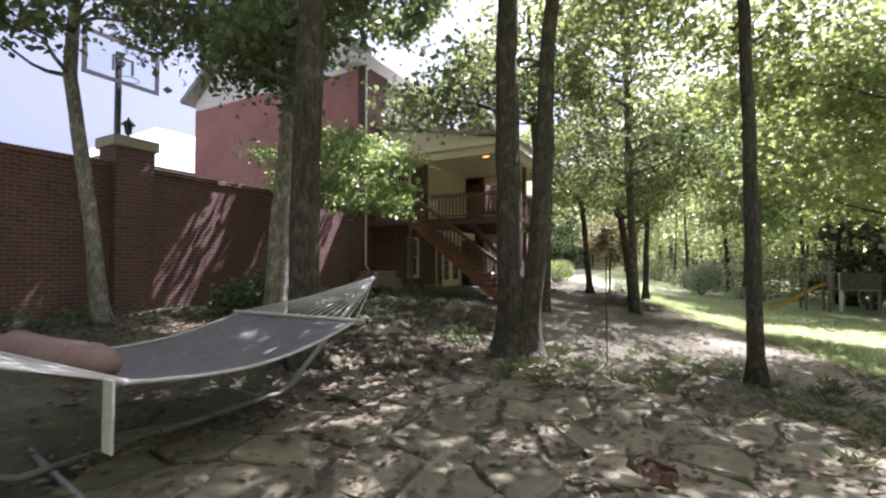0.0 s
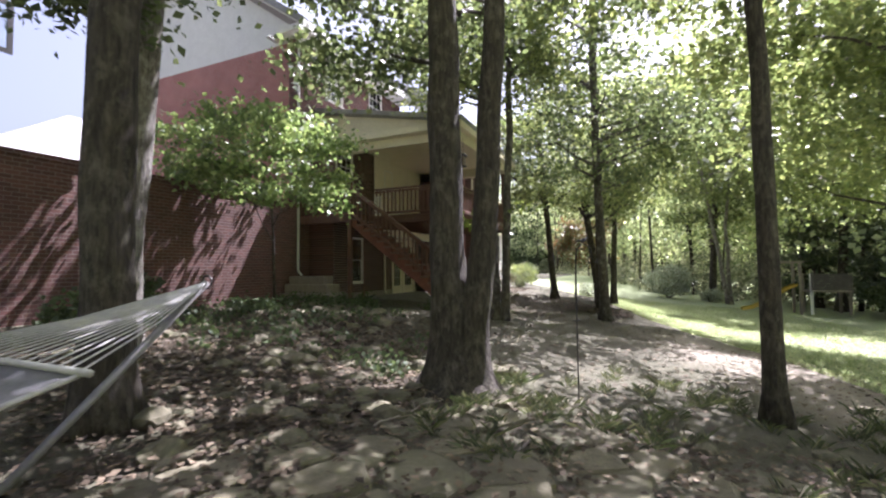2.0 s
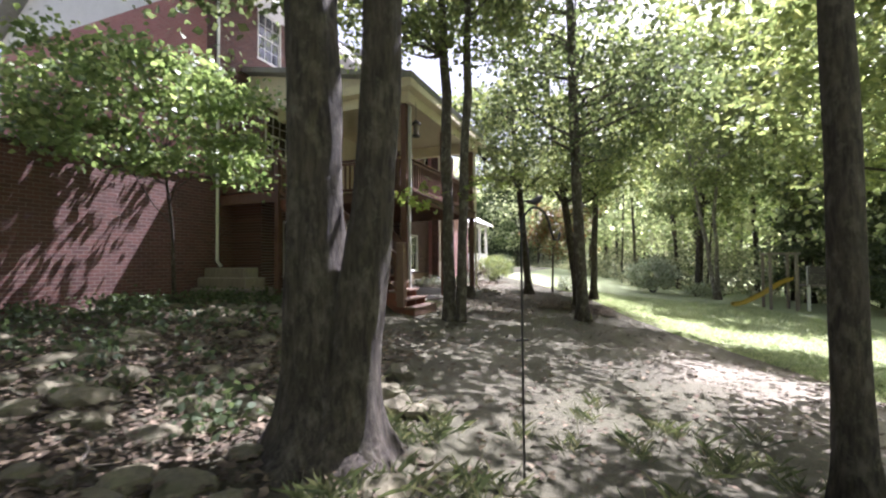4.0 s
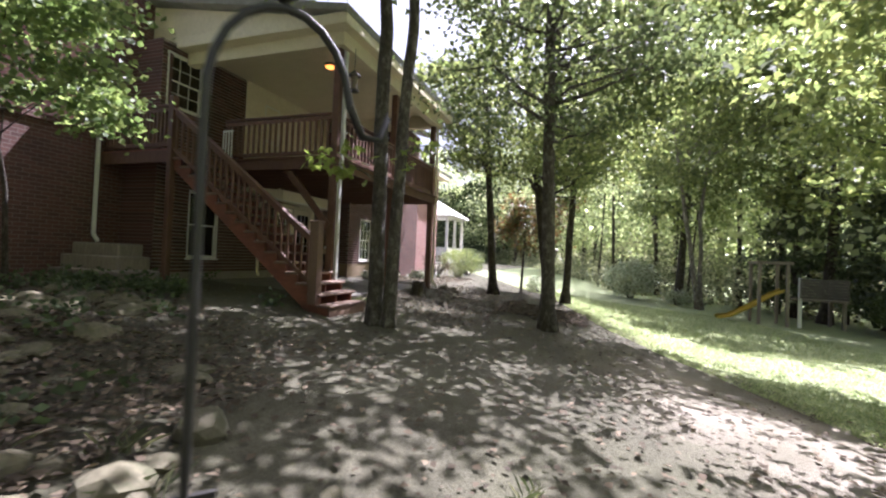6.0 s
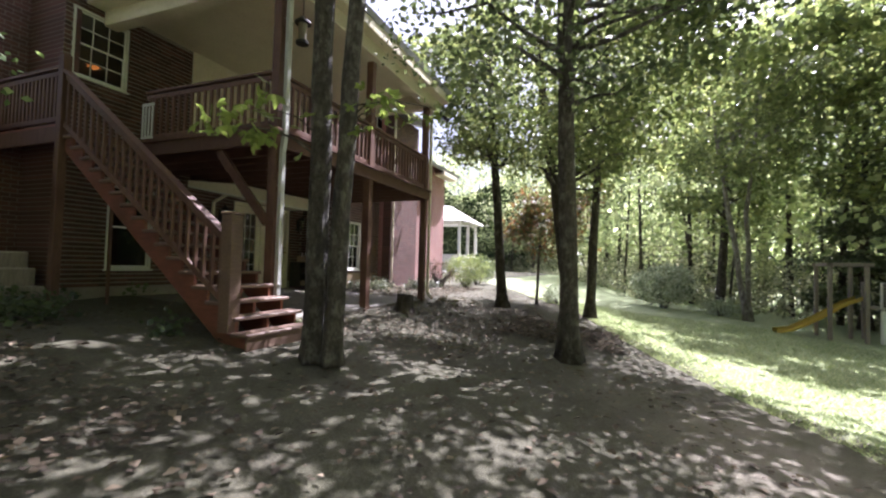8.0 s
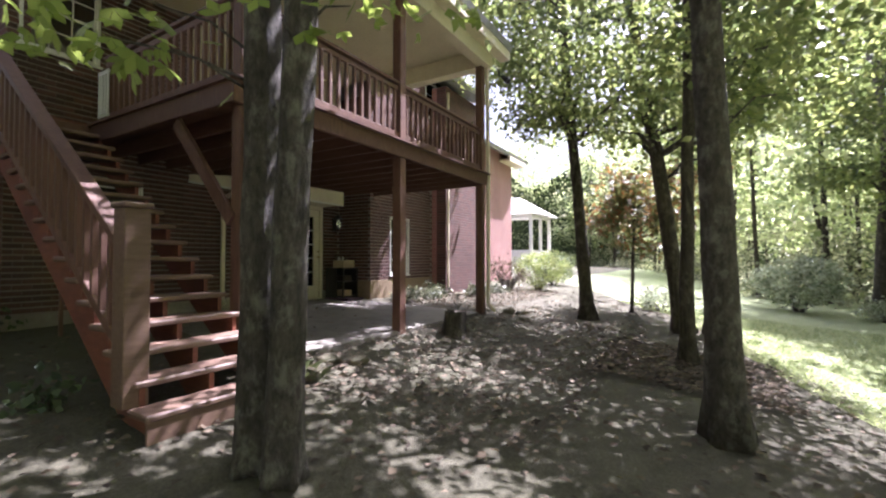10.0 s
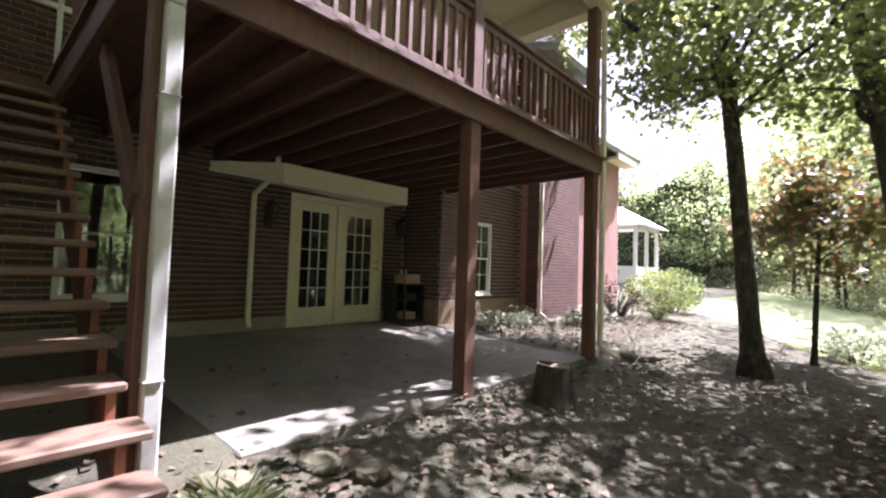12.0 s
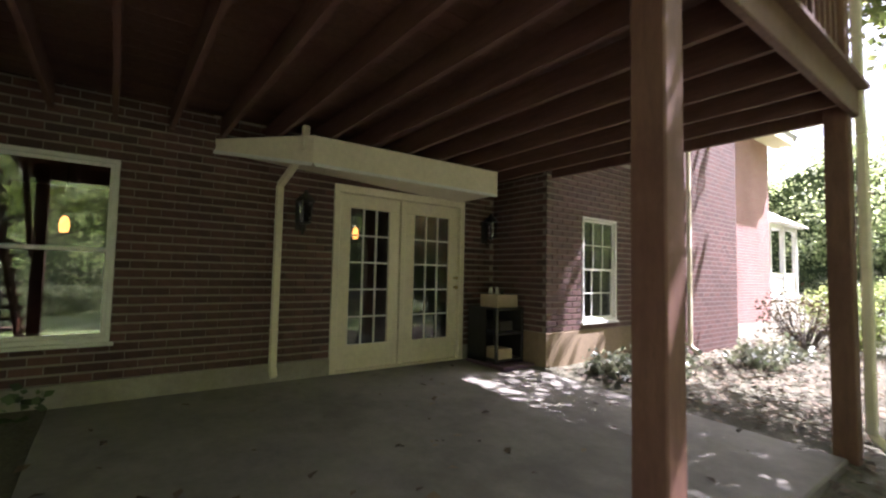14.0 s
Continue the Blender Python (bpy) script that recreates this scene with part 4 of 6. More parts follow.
for dx, r, h, mm in ((-0.06, 0.03, 0.09, "white"), (0.05, 0.025, 0.07, "iron"), (0.0, 0.022, 0.1, "white")):
    bm = bmesh.new(); tube(bm, [(-8.98 + dx, 19.78 + dx, 1.342), (-8.98 + dx, 19.78 + dx, 1.342 + h * 0.7), (-8.98 + dx, 19.78 + dx, 1.342 + h)], [r, r, r * 0.5], 10)
    solid("jar", bm, M[mm], "small jar on the cardboard carton", "jar", "jars", "thing", True)
bm = bmesh.new(); box(bm, -9.3, -8.55, 19.5, 20.07, PATIO - 0.03, PATIO + 0.02, 0.01)
solid("mat", bm, M["mat"], "dark purple mat under the shelf unit", "mat", "", "thing")

# stepped timbers beneath the landing
for k, (xa, ya, z) in enumerate(((-8.5, 12.55, 0.72), (-8.8, 12.75, 0.98), (-9.05, 12.95, 1.22))):
    bm = bmesh.new(); box(bm, UX + 0.005, xa, ya, 13.4 + 0.02 * k, 0.3 + 0.24 * k, z, 0.02)
    solid("step", bm, M["timber"], "weathered grey retaining step beside the house wall", "step", "retaining steps", "thing")

# porch pendant and ceiling light
lan = thing("hanging_lantern", "dark metal lantern hanging from the porch beam", "lantern", (-5.25, 14.9, 4.75))
bm = bmesh.new(); tube(bm, [(0, 0, 0.24), (0, 0, 0.7)], [0.006, 0.006], 6)
part("chain", bm, M["iron"], lan)
bm = bmesh.new(); tube(bm, [(0, 0, 0.12), (0, 0, 0.15), (0, 0, 0.24)], [0.13, 0.12, 0.02], 10)
part("cap", bm, M["iron"], lan)
bm = bmesh.new(); tube(bm, [(0, 0, -0.16), (0, 0, 0.12)], [0.06, 0.07], 10)
part("body", bm, M["timber"], lan)
bm = bmesh.new(); tube(bm, [(0, 0, -0.2), (0, 0, -0.16)], [0.1, 0.1], 10)
part("tray", bm, M["iron"], lan)
lit = thing("ceiling_light", "round lit ceiling light under the porch roof", "lamp", (-6.6, 16.0, CEIL - 0.05))
bm = bmesh.new(); tube(bm, [(0, 0, 0), (0, 0, 0.05)], [0.14, 0.15], 16)
part("rim", bm, M["iron"], lit)
bm = bmesh.new(); tube(bm, [(0, 0, -0.04), (0, 0, 0.0)], [0.08, 0.13], 16)
part("diffuser", bm, M["lamp"], lit, "glowing diffuser", True)
spot = thing("floodlight", "black twin floodlight on the porch corner", "lamp", (-5.2, 20.45, 5.2))
bm = bmesh.new(); tube(bm, [(0, 0, 0.16), (0, 0, 0.05), (0.08, 0.1, 0)], [0.02, 0.02, 0.02], 6)
part("bracket", bm, M["iron"], spot)
for d in (-0.05, 0.09):
    bm = bmesh.new(); tube(bm, [(0.05, 0.08 + d, 0.03), (0.15, 0.13 + d, -0.06)], [0.035, 0.065], 10)
    part("head", bm, M["iron"], spot)

# ---- hammock ----
ham = thing("hammock", "grey quilted rope hammock on a steel stand", "hammock", (-3.6, 2.4, 0.05))
NB, FB, XL, XR = -1.05, 1.0, -0.85, 0.83
bm = bmesh.new()
rows_, cols_ = 22, 14
grid_ = [[None] * (cols_ + 1) for _ in range(rows_ + 1)]
for i in range(rows_ + 1):
    for j in range(cols_ + 1):
        u, v = i / rows_, j / cols_
        z = 0.78 + 0.1 * u - 0.24 * math.sin(math.pi * u) * (0.55 + 0.45 * math.sin(math.pi * v)) + 0.012 * math.sin(9 * u + 7 * v)
        grid_[i][j] = bm.verts.new((XL + (XR - XL) * v, NB + (FB - NB) * u, z))
for i in range(rows_):
    for j in range(cols_):
        bm.faces.new((grid_[i][j], grid_[i][j + 1], grid_[i + 1][j + 1], grid_[i + 1][j]))
bmesh.ops.solidify(bm, geom=bm.faces[:], thickness=0.025)
bed = part("bed", bm, M["fabric"], ham, "grey quilted fabric bed", True)
for v in (0.0, 1.0):
    bm = bmesh.new()
    ed = [(XL + (XR - XL) * v, NB + (FB - NB) * u, 0.785 + 0.1 * u - 0.24 * math.sin(math.pi * u) * 0.55) for u in np.linspace(0, 1, 16)]
    tube(bm, ed, [0.014] * 16, 6)
    part("piping", bm, M["rope"], bed, "pale edge piping", True)
RINGS = ((-0.0, NB - 1.3, 1.28), (0.15, FB + 1.2, 1.28))
for k, (yb, zb) in enumerate(((NB, 0.80), (FB, 0.90))):
    bm = bmesh.new()
    tube(bm, [(XL - 0.08, yb, zb), (XR + 0.08, yb, zb)], [0.02, 0.02], 8)
    part("spreader_bar", bm, M["rope"], ham, "pale wooden spreader bar", True)
    for j in range(17):
        x = XL + (XR - XL) * j / 16
        r = RINGS[k]
        bm = bmesh.new()
        m_ = Vector((x, yb, zb)).lerp(Vector(r), 0.5) + Vector((0, 0, -0.04))
        tube(bm, [(x, yb, zb), m_, r], [0.006, 0.006, 0.006], 5)
        part("string", bm, M["rope"], ham)
    bm = bmesh.new()
    r = Vector(RINGS[k])
    tube(bm, [r + Vector((0.05 * math.cos(a), 0, 0.05 * math.sin(a))) for a in np.linspace(0, 2 * math.pi, 13)], [0.007] * 13, 6)
    part("ring", bm, M["iron"], ham)
for k, (a, b, c) in enumerate((((-0.2, 0.0, 0.05), (-0.2, 1.1, 0.06), RINGS[1]), ((-0.2, 0.0, 0.05), (-0.2, -1.2, 0.06), RINGS[0]))):
    bm = bmesh.new()
    b_ = Vector(b)
    tube(bm, [a, b_ + (Vector(a) - b_).normalized() * 0.08, b_ + (Vector(c) - b_).normalized() * 0.08, c], [0.028] * 4, 10)
    part("stand_tube", bm, M["steel"], ham, "weathered steel stand tube", True)
    bm = bmesh.new()
    y = 0.85 if k == 0 else -0.95
    tube(bm, [(-0.8, y + 0.1, 0.03), (0.6, y - 0.1, 0.03)], [0.024, 0.024], 8)
    part("stand_foot", bm, M["steel"], ham, "weathered steel foot", True)
bm = bmesh.new()
box(bm, XR - 0.03, XR + 0.07, NB - 0.06, NB - 0.045, 0.42, 0.82, 0.004)
part("strap", bm, M["rope"], ham, "pale hanging strap")
pil = thing("pillow", "brownish bolster pillow lying on the hammock", "pillow", (-4.0, 1.5, 0.84))
bm = bmesh.new()
tube(bm, [(-0.75, 0, 0.02), (-0.7, 0, 0.02), (-0.55, 0, 0.02), (0, 0, 0), (0.6, 0, 0.02), (0.78, 0, 0.02), (0.84, 0, 0.02)], [0.03, 0.09, 0.125, 0.13, 0.125, 0.1, 0.04], 14)
part("cover", bm, M["pillow"], pil, smooth=True)

# ---- hook with a bird ornament ----
hook = thing("garden_hook", "black iron shepherd hook with a bird-shaped finial", "garden hook", (-1.045, 7.575, -0.19))
bm = bmesh.new()
d = Vector((0.65, 0.76, 0))
pts = [Vector((0, 0, 0)), Vector((0, 0, 0.9)), Vector((0, 0, 1.62))]
pts += [d * (0.13 - 0.13 * math.cos(a)) + Vector((0, 0, 1.70 + 0.18 * math.sin(a))) for a in np.linspace(0.1, 2.7, 10)]
pts += [d * 0.26 + Vector((0, 0, 1.72)), d * 0.29 + Vector((0, 0, 1.66)), d * 0.33 + Vector((0, 0, 1.66)), d * 0.345 + Vector((0, 0, 1.71))]
tube(bm, pts, [0.0085] * len(pts), 8)
part("rod", bm, M["iron"], hook, smooth=True)
bm = bmesh.new()
beam(bm, Vector((0, 0, 0.98)) - d * 0.05, Vector((0, 0, 0.98)) + d * 0.05, 0.012, 0.012)
part("step_bar", bm, M["iron"], hook)
bm = bmesh.new()
o = d * 0.12 + Vector((0, 0, 1.915))
tube(bm, [o - d * 0.085 + Vector((0, 0, 0.004)), o - d * 0.045, o, o + d * 0.032 + Vector((0, 0, 0.018)), o + d * 0.046 + Vector((0, 0, 0.036)), o + d * 0.06 + Vector((0, 0, 0.04)), o + d * 0.085 + Vector((0, 0, 0.034))], [0.006, 0.013, 0.028, 0.024, 0.018, 0.013, 0.001], 10)
part("finial", bm, M["iron"], hook, "black bird-shaped finial", True)

# ---- hoop, pier lantern, far garage ----
hoop = thing("basketball_hoop", "black framed basketball hoop behind the garden wall", "basketball hoop", (-13, 6.2, 0.5))
bm = bmesh.new(); box(bm, -0.06, 0.06, -0.06, 0.06, 0, 6.6, 0.01)
part("pole", bm, M["iron"], hoop)
bm = bmesh.new()
for b in ((-0.95, 0.85, 6.7, 6.8), (-0.95, 0.85, 5.65, 5.75), (-0.95, -0.85, 5.75, 6.7), (0.75, 0.85, 5.75, 6.7), (-0.3, -0.25, 5.95, 6.35), (0.15, 0.2, 5.95, 6.35), (-0.25, 0.15, 6.3, 6.35)):
    box(bm, 0.3, 0.34, *b)
part("frame", bm, M["iron"], hoop)
bm = bmesh.new(); box(bm, 0.31, 0.318, -0.85, 0.75, 5.75, 6.7)
part("backboard", bm, M["acrylic"], hoop, "clear backboard").visible_shadow = False
bm = bmesh.new(); tube(bm, [Vector((0.6 + 0.23 * math.cos(a), -0.05 + 0.23 * math.sin(a), 5.72)) for a in np.linspace(0, 2 * math.pi, 17)], [0.012] * 17, 6)
part("rim", bm, M["iron"], hoop)
bm = bmesh.new(); beam(bm, (0.05, -0.05, 6.2), (0.32, -0.05, 6.2), 0.1, 0.1)
part("bracket", bm, M["iron"], hoop)
pl = thing("pier_lantern", "small black lantern on the brick pier", "lantern", (UX - 0.1, 5.22, 4.18))
bm = bmesh.new(); tube(bm, [(0, 0, 0), (0, 0, 0.03), (0, 0, 0.05), (0, 0, 0.12)], [0.08, 0.07, 0.02, 0.02], 8)
part("base", bm, M["iron"], pl)
bm = bmesh.new(); tube(bm, [(0, 0, 0.12), (0, 0, 0.15), (0, 0, 0.32)], [0.05, 0.07, 0.09], 6)
part("body", bm, M["iron"], pl)
bm = bmesh.new(); tube(bm, [(0, 0, 0.32), (0, 0, 0.35), (0, 0, 0.44), (0, 0, 0.5)], [0.14, 0.12, 0.03, 0.01], 8)
part("cap", bm, M["iron"], pl)
gar = thing("garage", "far garage with a grey hipped roof behind the wall", "building", (-29, 14, 0.5))
bm = bmesh.new(); box(bm, -5, 5, -3, 12, 0, 6.0)
part("wall", bm, M["white"], gar)
bm = bmesh.new()
lo_ = [bm.verts.new(p) for p in ((-5.6, -3.6, 5.95), (5.6, -3.6, 5.95), (5.6, 12.6, 5.95), (-5.6, 12.6, 5.95))]
hi_ = [bm.verts.new(p) for p in ((0, 2, 9.6), (0, 7, 9.6))]
bm.faces.new(lo_)
for f_ in ((lo_[0], lo_[1], hi_[0]), (lo_[1], lo_[2], hi_[1], hi_[0]), (lo_[2], lo_[3], hi_[1]), (lo_[3], lo_[0], hi_[0], hi_[1])):
    bm.faces.new(f_)
part("roof", bm, M["roof"], gar, "grey shingled hip roof")

# ---- playset ----
ps = thing("playset", "weathered timber playset with a yellow slide on the lawn", "playset", (5.6, 25.8, -0.72))
for x, y, h in ((-0.5, 0, 2.3), (0.35, 0, 2.25), (-0.5, 1.0, 2.3), (0.35, 1.0, 2.25), (0.75, 0.1, 1.75), (2.1, 0.3, 1.65), (2.1, 1.3, 1.65), (0.75, 1.2, 1.75)):
    bm = bmesh.new(); box(bm, x - 0.05, x + 0.05, y - 0.05, y + 0.05, 0, h, 0.008)
    part("post", bm, M["white" if x == 0.75 and y < 0.5 else "timber"], ps)
for k, b in enumerate(((-0.6, 0.5, -0.05, 0.05, 2.2, 2.3), (-0.6, 0.5, 0.95, 1.05, 2.2, 2.3), (-0.55, -0.45, 0.05, 0.95, 2.2, 2.3), (0.3, 0.4, 0.05, 0.95, 2.2, 2.3))):
    bm = bmesh.new(); box(bm, *b, 0.006)
    part("beam", bm, M["timber"], ps)
bm = bmesh.new(); box(bm, 0.7, 2.15, 0.05, 1.25, 0.95, 1.02)
part("platform", bm, M["timber"], ps)
for i in range(7):
    bm = bmesh.new(); box(bm, 0.72, 2.12, 0.02, 0.05, 1.04 + i * 0.1, 1.13 + i * 0.1, 0.005)
    part("side_board", bm, M["fort"], ps)
bm = bmesh.new()
prof = [(-0.24, 0.12), (-0.22, 0.0), (0.22, 0.0), (0.24, 0.12)]
path = [(0.3, 1.22), (-0.05, 1.05), (-0.75, 0.55), (-1.35, 0.2), (-1.75, 0.12)]
gr = [[bm.verts.new((x, 0.35 + w, z + u)) for w, u in prof] for x, z in path]
for r0, r1 in zip(gr, gr[1:]):
    for j in range(3):
        bm.faces.new((r0[j], r0[j + 1], r1[j + 1], r1[j]))
bmesh.ops.solidify(bm, geom=bm.faces[:], thickness=0.03)
part("slide", bm, M["yellow"], ps, "yellow plastic slide", True)

# ---- sun porch far along the house ----
sp = thing("sun_porch", "white far porch with columns, screens and a pale roof", "porch", (-17.0, 52.0, 0.3))
sp.scale = (1.5, 1.4, 1.8)
bm = bmesh.new(); box(bm, -2.4, 1.4, -1.6, 2.4, -0.3, 0.15, 0.01)
part("base", bm, M["white"], sp)
for x, y in ((1.25, -1.45), (1.25, 0.4), (1.25, 2.25), (-0.4, -1.45), (-2.2, -1.45)):
    bm = bmesh.new(); box(bm, x - 0.09, x + 0.09, y - 0.09, y + 0.09, 0.15, 2.9, 0.01)
    part("column", bm, M["white"], sp)
for a, b in (((-2.2, -1.45, 1.0), (1.25, -1.45, 1.0)), ((1.25, -1.45, 1.0), (1.25, 2.25, 1.0)), ((-2.2, -1.45, 2.8), (1.25, -1.45, 2.8)), ((1.25, -1.45, 2.8), (1.25, 2.25, 2.8))):
    bm = bmesh.new()
    beam(bm, a, b, 0.08, 0.16)
    part("rail", bm, M["white"], sp)
for b_ in ((-2.1, 1.16, -1.47, -1.44), (1.24, 1.27, -1.36, 2.16)):
    bm = bmesh.new(); box(bm, *b_, 0.2, 0.95)
    part("panel", bm, M["white"], sp)
bm = bmesh.new()
lo_ = [bm.verts.new(p) for p in ((-2.9, -1.9, 2.9), (1.75, -1.9, 2.9), (1.75, 2.8, 2.9), (-2.9, 2.8, 2.9))]
hi_ = [bm.verts.new(p) for p in ((-1.2, 0.3, 3.95), (-0.2, 0.6, 3.95))]
bm.faces.new(lo_)
for f_ in ((lo_[0], lo_[1], hi_[1], hi_[0]), (lo_[1], lo_[2], hi_[1]), (lo_[2], lo_[3], hi_[0], hi_[1]), (lo_[3], lo_[0], hi_[0])):
    bm.faces.new(f_)
part("roof", bm, M["white"], sp, "pale roof")

gate = thing("safety_gate", "small white slatted gate panel on the deck", "gate", (-8.1, 14.5, DECK))
for z in (0.04, 0.6):
    bm = bmesh.new(); box(bm, -0.14, 0.14, -0.012, 0.012, z, z + 0.04, 0.004)
    part("rail", bm, M["white"], gate)
for x in (-0.12, -0.05, 0.03, 0.11):
    bm = bmesh.new(); box(bm, x - 0.014, x + 0.014, -0.01, 0.01, 0.08, 0.6, 0.003)
    part("slat", bm, M["white"], gate)
# ---- trees ----
RNG = np.random.default_rng(7)
def lobed(rng, centres, size):
    """Leaves of three pointed lobes that share a stalk."""
    k = len(centres)
    s = size * rng.uniform(0.6, 1.3, (k, 1))
    d = rng.normal(size=(k, 3))
    d[:, 2] = d[:, 2] * 0.4 - 0.5
    d /= np.linalg.norm(d, axis=1, keepdims=True)
    w = np.cross(d, rng.normal(size=(k, 3)) * np.array([0.5, 0.5, 1]))
    w /= np.linalg.norm(w, axis=1, keepdims=True) + 1e-9
    out = []
    for side, long in ((0.0, 1.0), (0.95, 0.85), (-0.95, 0.85)):
        a = d * math.cos(side) + w * math.sin(side)
        b = w * math.cos(side) - d * math.sin(side)
        out.append(np.stack([centres, centres + a * s * long * 0.55 + b * s * 0.24, centres + a * s * long, centres + a * s * long * 0.55 - b * s * 0.24], axis=1))
    return np.concatenate(out)


def tree(name, label, trunks, bark, leaves, clumps, per, size, radius, group="yard trees", flare=0.55, limbs=5, seed=1, sides=16, maple=False, steps=8, relief=0.05, sprays=()):
    """trunks: lists of (x, y, z, r) from the ground up; clumps: (x, y, z, rx, rz, n) zones of foliage joined to the stems by limbs."""
    rng = np.random.default_rng(seed)
    x0, y0 = trunks[0][0][0], trunks[0][0][1]
    base = Vector((x0, y0, float(ground_z(x0, y0))))
    ob = thing(name, label, "tree", base, group)
    bm = bmesh.new()
    stems = []
    for tr in trunks:
        pts, rad = [], []
        for (ax, ay, az, ar), (bx, by, bz, br) in zip(tr, tr[1:]):
            for k in range(steps):
                f = k / steps
                pts.append(Vector((ax + (bx - ax) * f, ay + (by - ay) * f, az + (bz - az) * f)))
                rad.append(ar + (br - ar) * f)
        pts.append(Vector(tr[-1][:3])); rad.append(tr[-1][3])
        pts = [p + Vector((noise.noise((p.z * 0.7, seed, 0)), noise.noise((p.z * 0.7, seed, 9)), 0)) * 0.05 * min(1, max(0, (p.z - base.z) / 2)) - base for p in pts]
        rad = [r * (1 + flare * math.exp(-max(0, p.z + 0.05) / 0.28)) for p, r in zip(pts, rad)]
        tube(bm, pts, rad, sides, lambda i, a, s=seed, z=pts: 1 + 0.16 * math.sin(5 * a + s) * math.exp(-max(0, z[i].z) / 0.2) + relief * (noise.noise((2.2 * math.cos(a) + s, 2.2 * math.sin(a), z[i].z * 1.1)) * 1.4 + 0.8 * noise.noise((7 * math.cos(a), 7 * math.sin(a) + s, z[i].z * 2.2))))
        stems.append((pts, rad))
    centres = []
    for cx, cy, cz, rx, rz, num in clumps:
        for _ in range(num):
            v = rng.normal(size=3)
            v /= np.linalg.norm(v)
            v *= rng.uniform(0.25, 1.0) ** 0.5
            c = Vector((cx + v[0] * rx, cy + v[1] * rx, cz + v[2] * rz)) - base
            centres.append(c)
    limb_list = []
    for k, c in enumerate(centres):
        if k % max(1, int(len(centres) / (limbs * 4))) == 0:
            pts, rad = min(stems, key=lambda s: min((p.xy - c.xy).length for p in s[0]))
            i = min(range(len(pts)), key=lambda q: abs(pts[q].z - (c.z - 0.35 * (c.xy - pts[q].xy).length)) + (0 if q > 2 else 9))
            a, r = pts[i], min(rad[i] * 0.45, 0.07)
            mid = a.lerp(c, 0.5) + Vector(rng.normal(size=3)) * 0.15 + Vector((0, 0, 0.12))
            bm2 = bmesh.new()
            limb_list.append(bm2)
            tube(bm2, [a, a.lerp(mid, 0.5) + Vector(rng.normal(size=3)) * 0.06, mid, mid.lerp(c, 0.6) + Vector(rng.normal(size=3)) * 0.08, c], [r, r * 0.75, r * 0.55, r * 0.35, r * 0.12], 6)
    part("trunk", bm, M[bark], ob, smooth=True)
    for bm2 in limb_list:
        part("branch", bm2, M[bark], ob, smooth=True)
    if centres:
        cs = np.array([list(c) for c in centres])
        make = lobed if maple else leaf_quads
        leafage = []
        # above 7.5 m: fewer, larger leaves, so sun flecks below come out crisper
        for sub, num, sz, rad_ in ((cs[cs[:, 2] + base.z < 7.5], per, size, radius), (cs[cs[:, 2] + base.z >= 7.5], max(1, int(per / 2.0)), size * 1.7, radius * 0.85)):
            if len(sub):
                own = np.repeat(sub, num, axis=0)
                leafage.append(make(rng, own + rng.normal(size=own.shape) * np.array([rad_, rad_, rad_ * 0.5]), sz))
        crown = new("crown", quads("crown", np.concatenate(leafage), M[leaves]))
        crown.parent = ob
    for sx, sy, sz, spread, num in sprays:
        c = Vector((sx, sy, sz)) - base
        pts, rad = min(stems, key=lambda st: min((p - c).length for p in st[0]))
        a = min(pts, key=lambda p: abs(p.z - c.z + 0.2))
        bm = bmesh.new()
        tube(bm, [a, a.lerp(c, 0.5) + Vector((0, 0, 0.08)), c], [0.014, 0.009, 0.004], 6)
        twig = part("twig", bm, M[bark], ob, smooth=True)
        for _ in range(num):
            at = np.array([list(c)]) + rng.normal(size=(1, 3)) * np.array([spread, spread, spread * 0.5])
            lv = new("leaf", quads("leaf", lobed(rng, at, 0.135), M["leaf_spray"]))
            lv.parent = twig
    return ob



OAK, LITE = "leaf_oak", "leaf_light"
# some high clumps are sited for the shade they cast on soil, lawn and wall
tree("tree", "slender grey-barked tree beside the brick garden wall", [[(-9.2, 4.2, 0.4, 0.14), (-9.45, 4.12, 2.2, 0.12), (-9.95, 3.95, 5, 0.11), (-9.9, 4, 9, 0.06)]], "bark_pale", OAK,
     [(-9.7, 3.0, 5.5, 1.1, 0.45, 8), (-9.4, 5.2, 7.3, 2.2, 1.2, 44), (-9.2, 8.4, 9.3, 1.9, 0.8, 40)], 124, 0.15, 0.32, seed=2)
tree("tree", "pale-barked tree by the hammock", [[(-6.8, 5.95, 0.3, 0.2), (-6.69, 5.95, 1.7, 0.18), (-6.42, 6.0, 4.8, 0.165), (-6.2, 6.2, 9, 0.12), (-6.1, 6.4, 13, 0.05)]], "bark_pale", OAK,
     [(-6.8, 6.3, 9.0, 2.8, 1.5, 60), (-8.4, 10.8, 9.8, 2.6, 0.9, 60)], 124, 0.14, 0.36, seed=3)
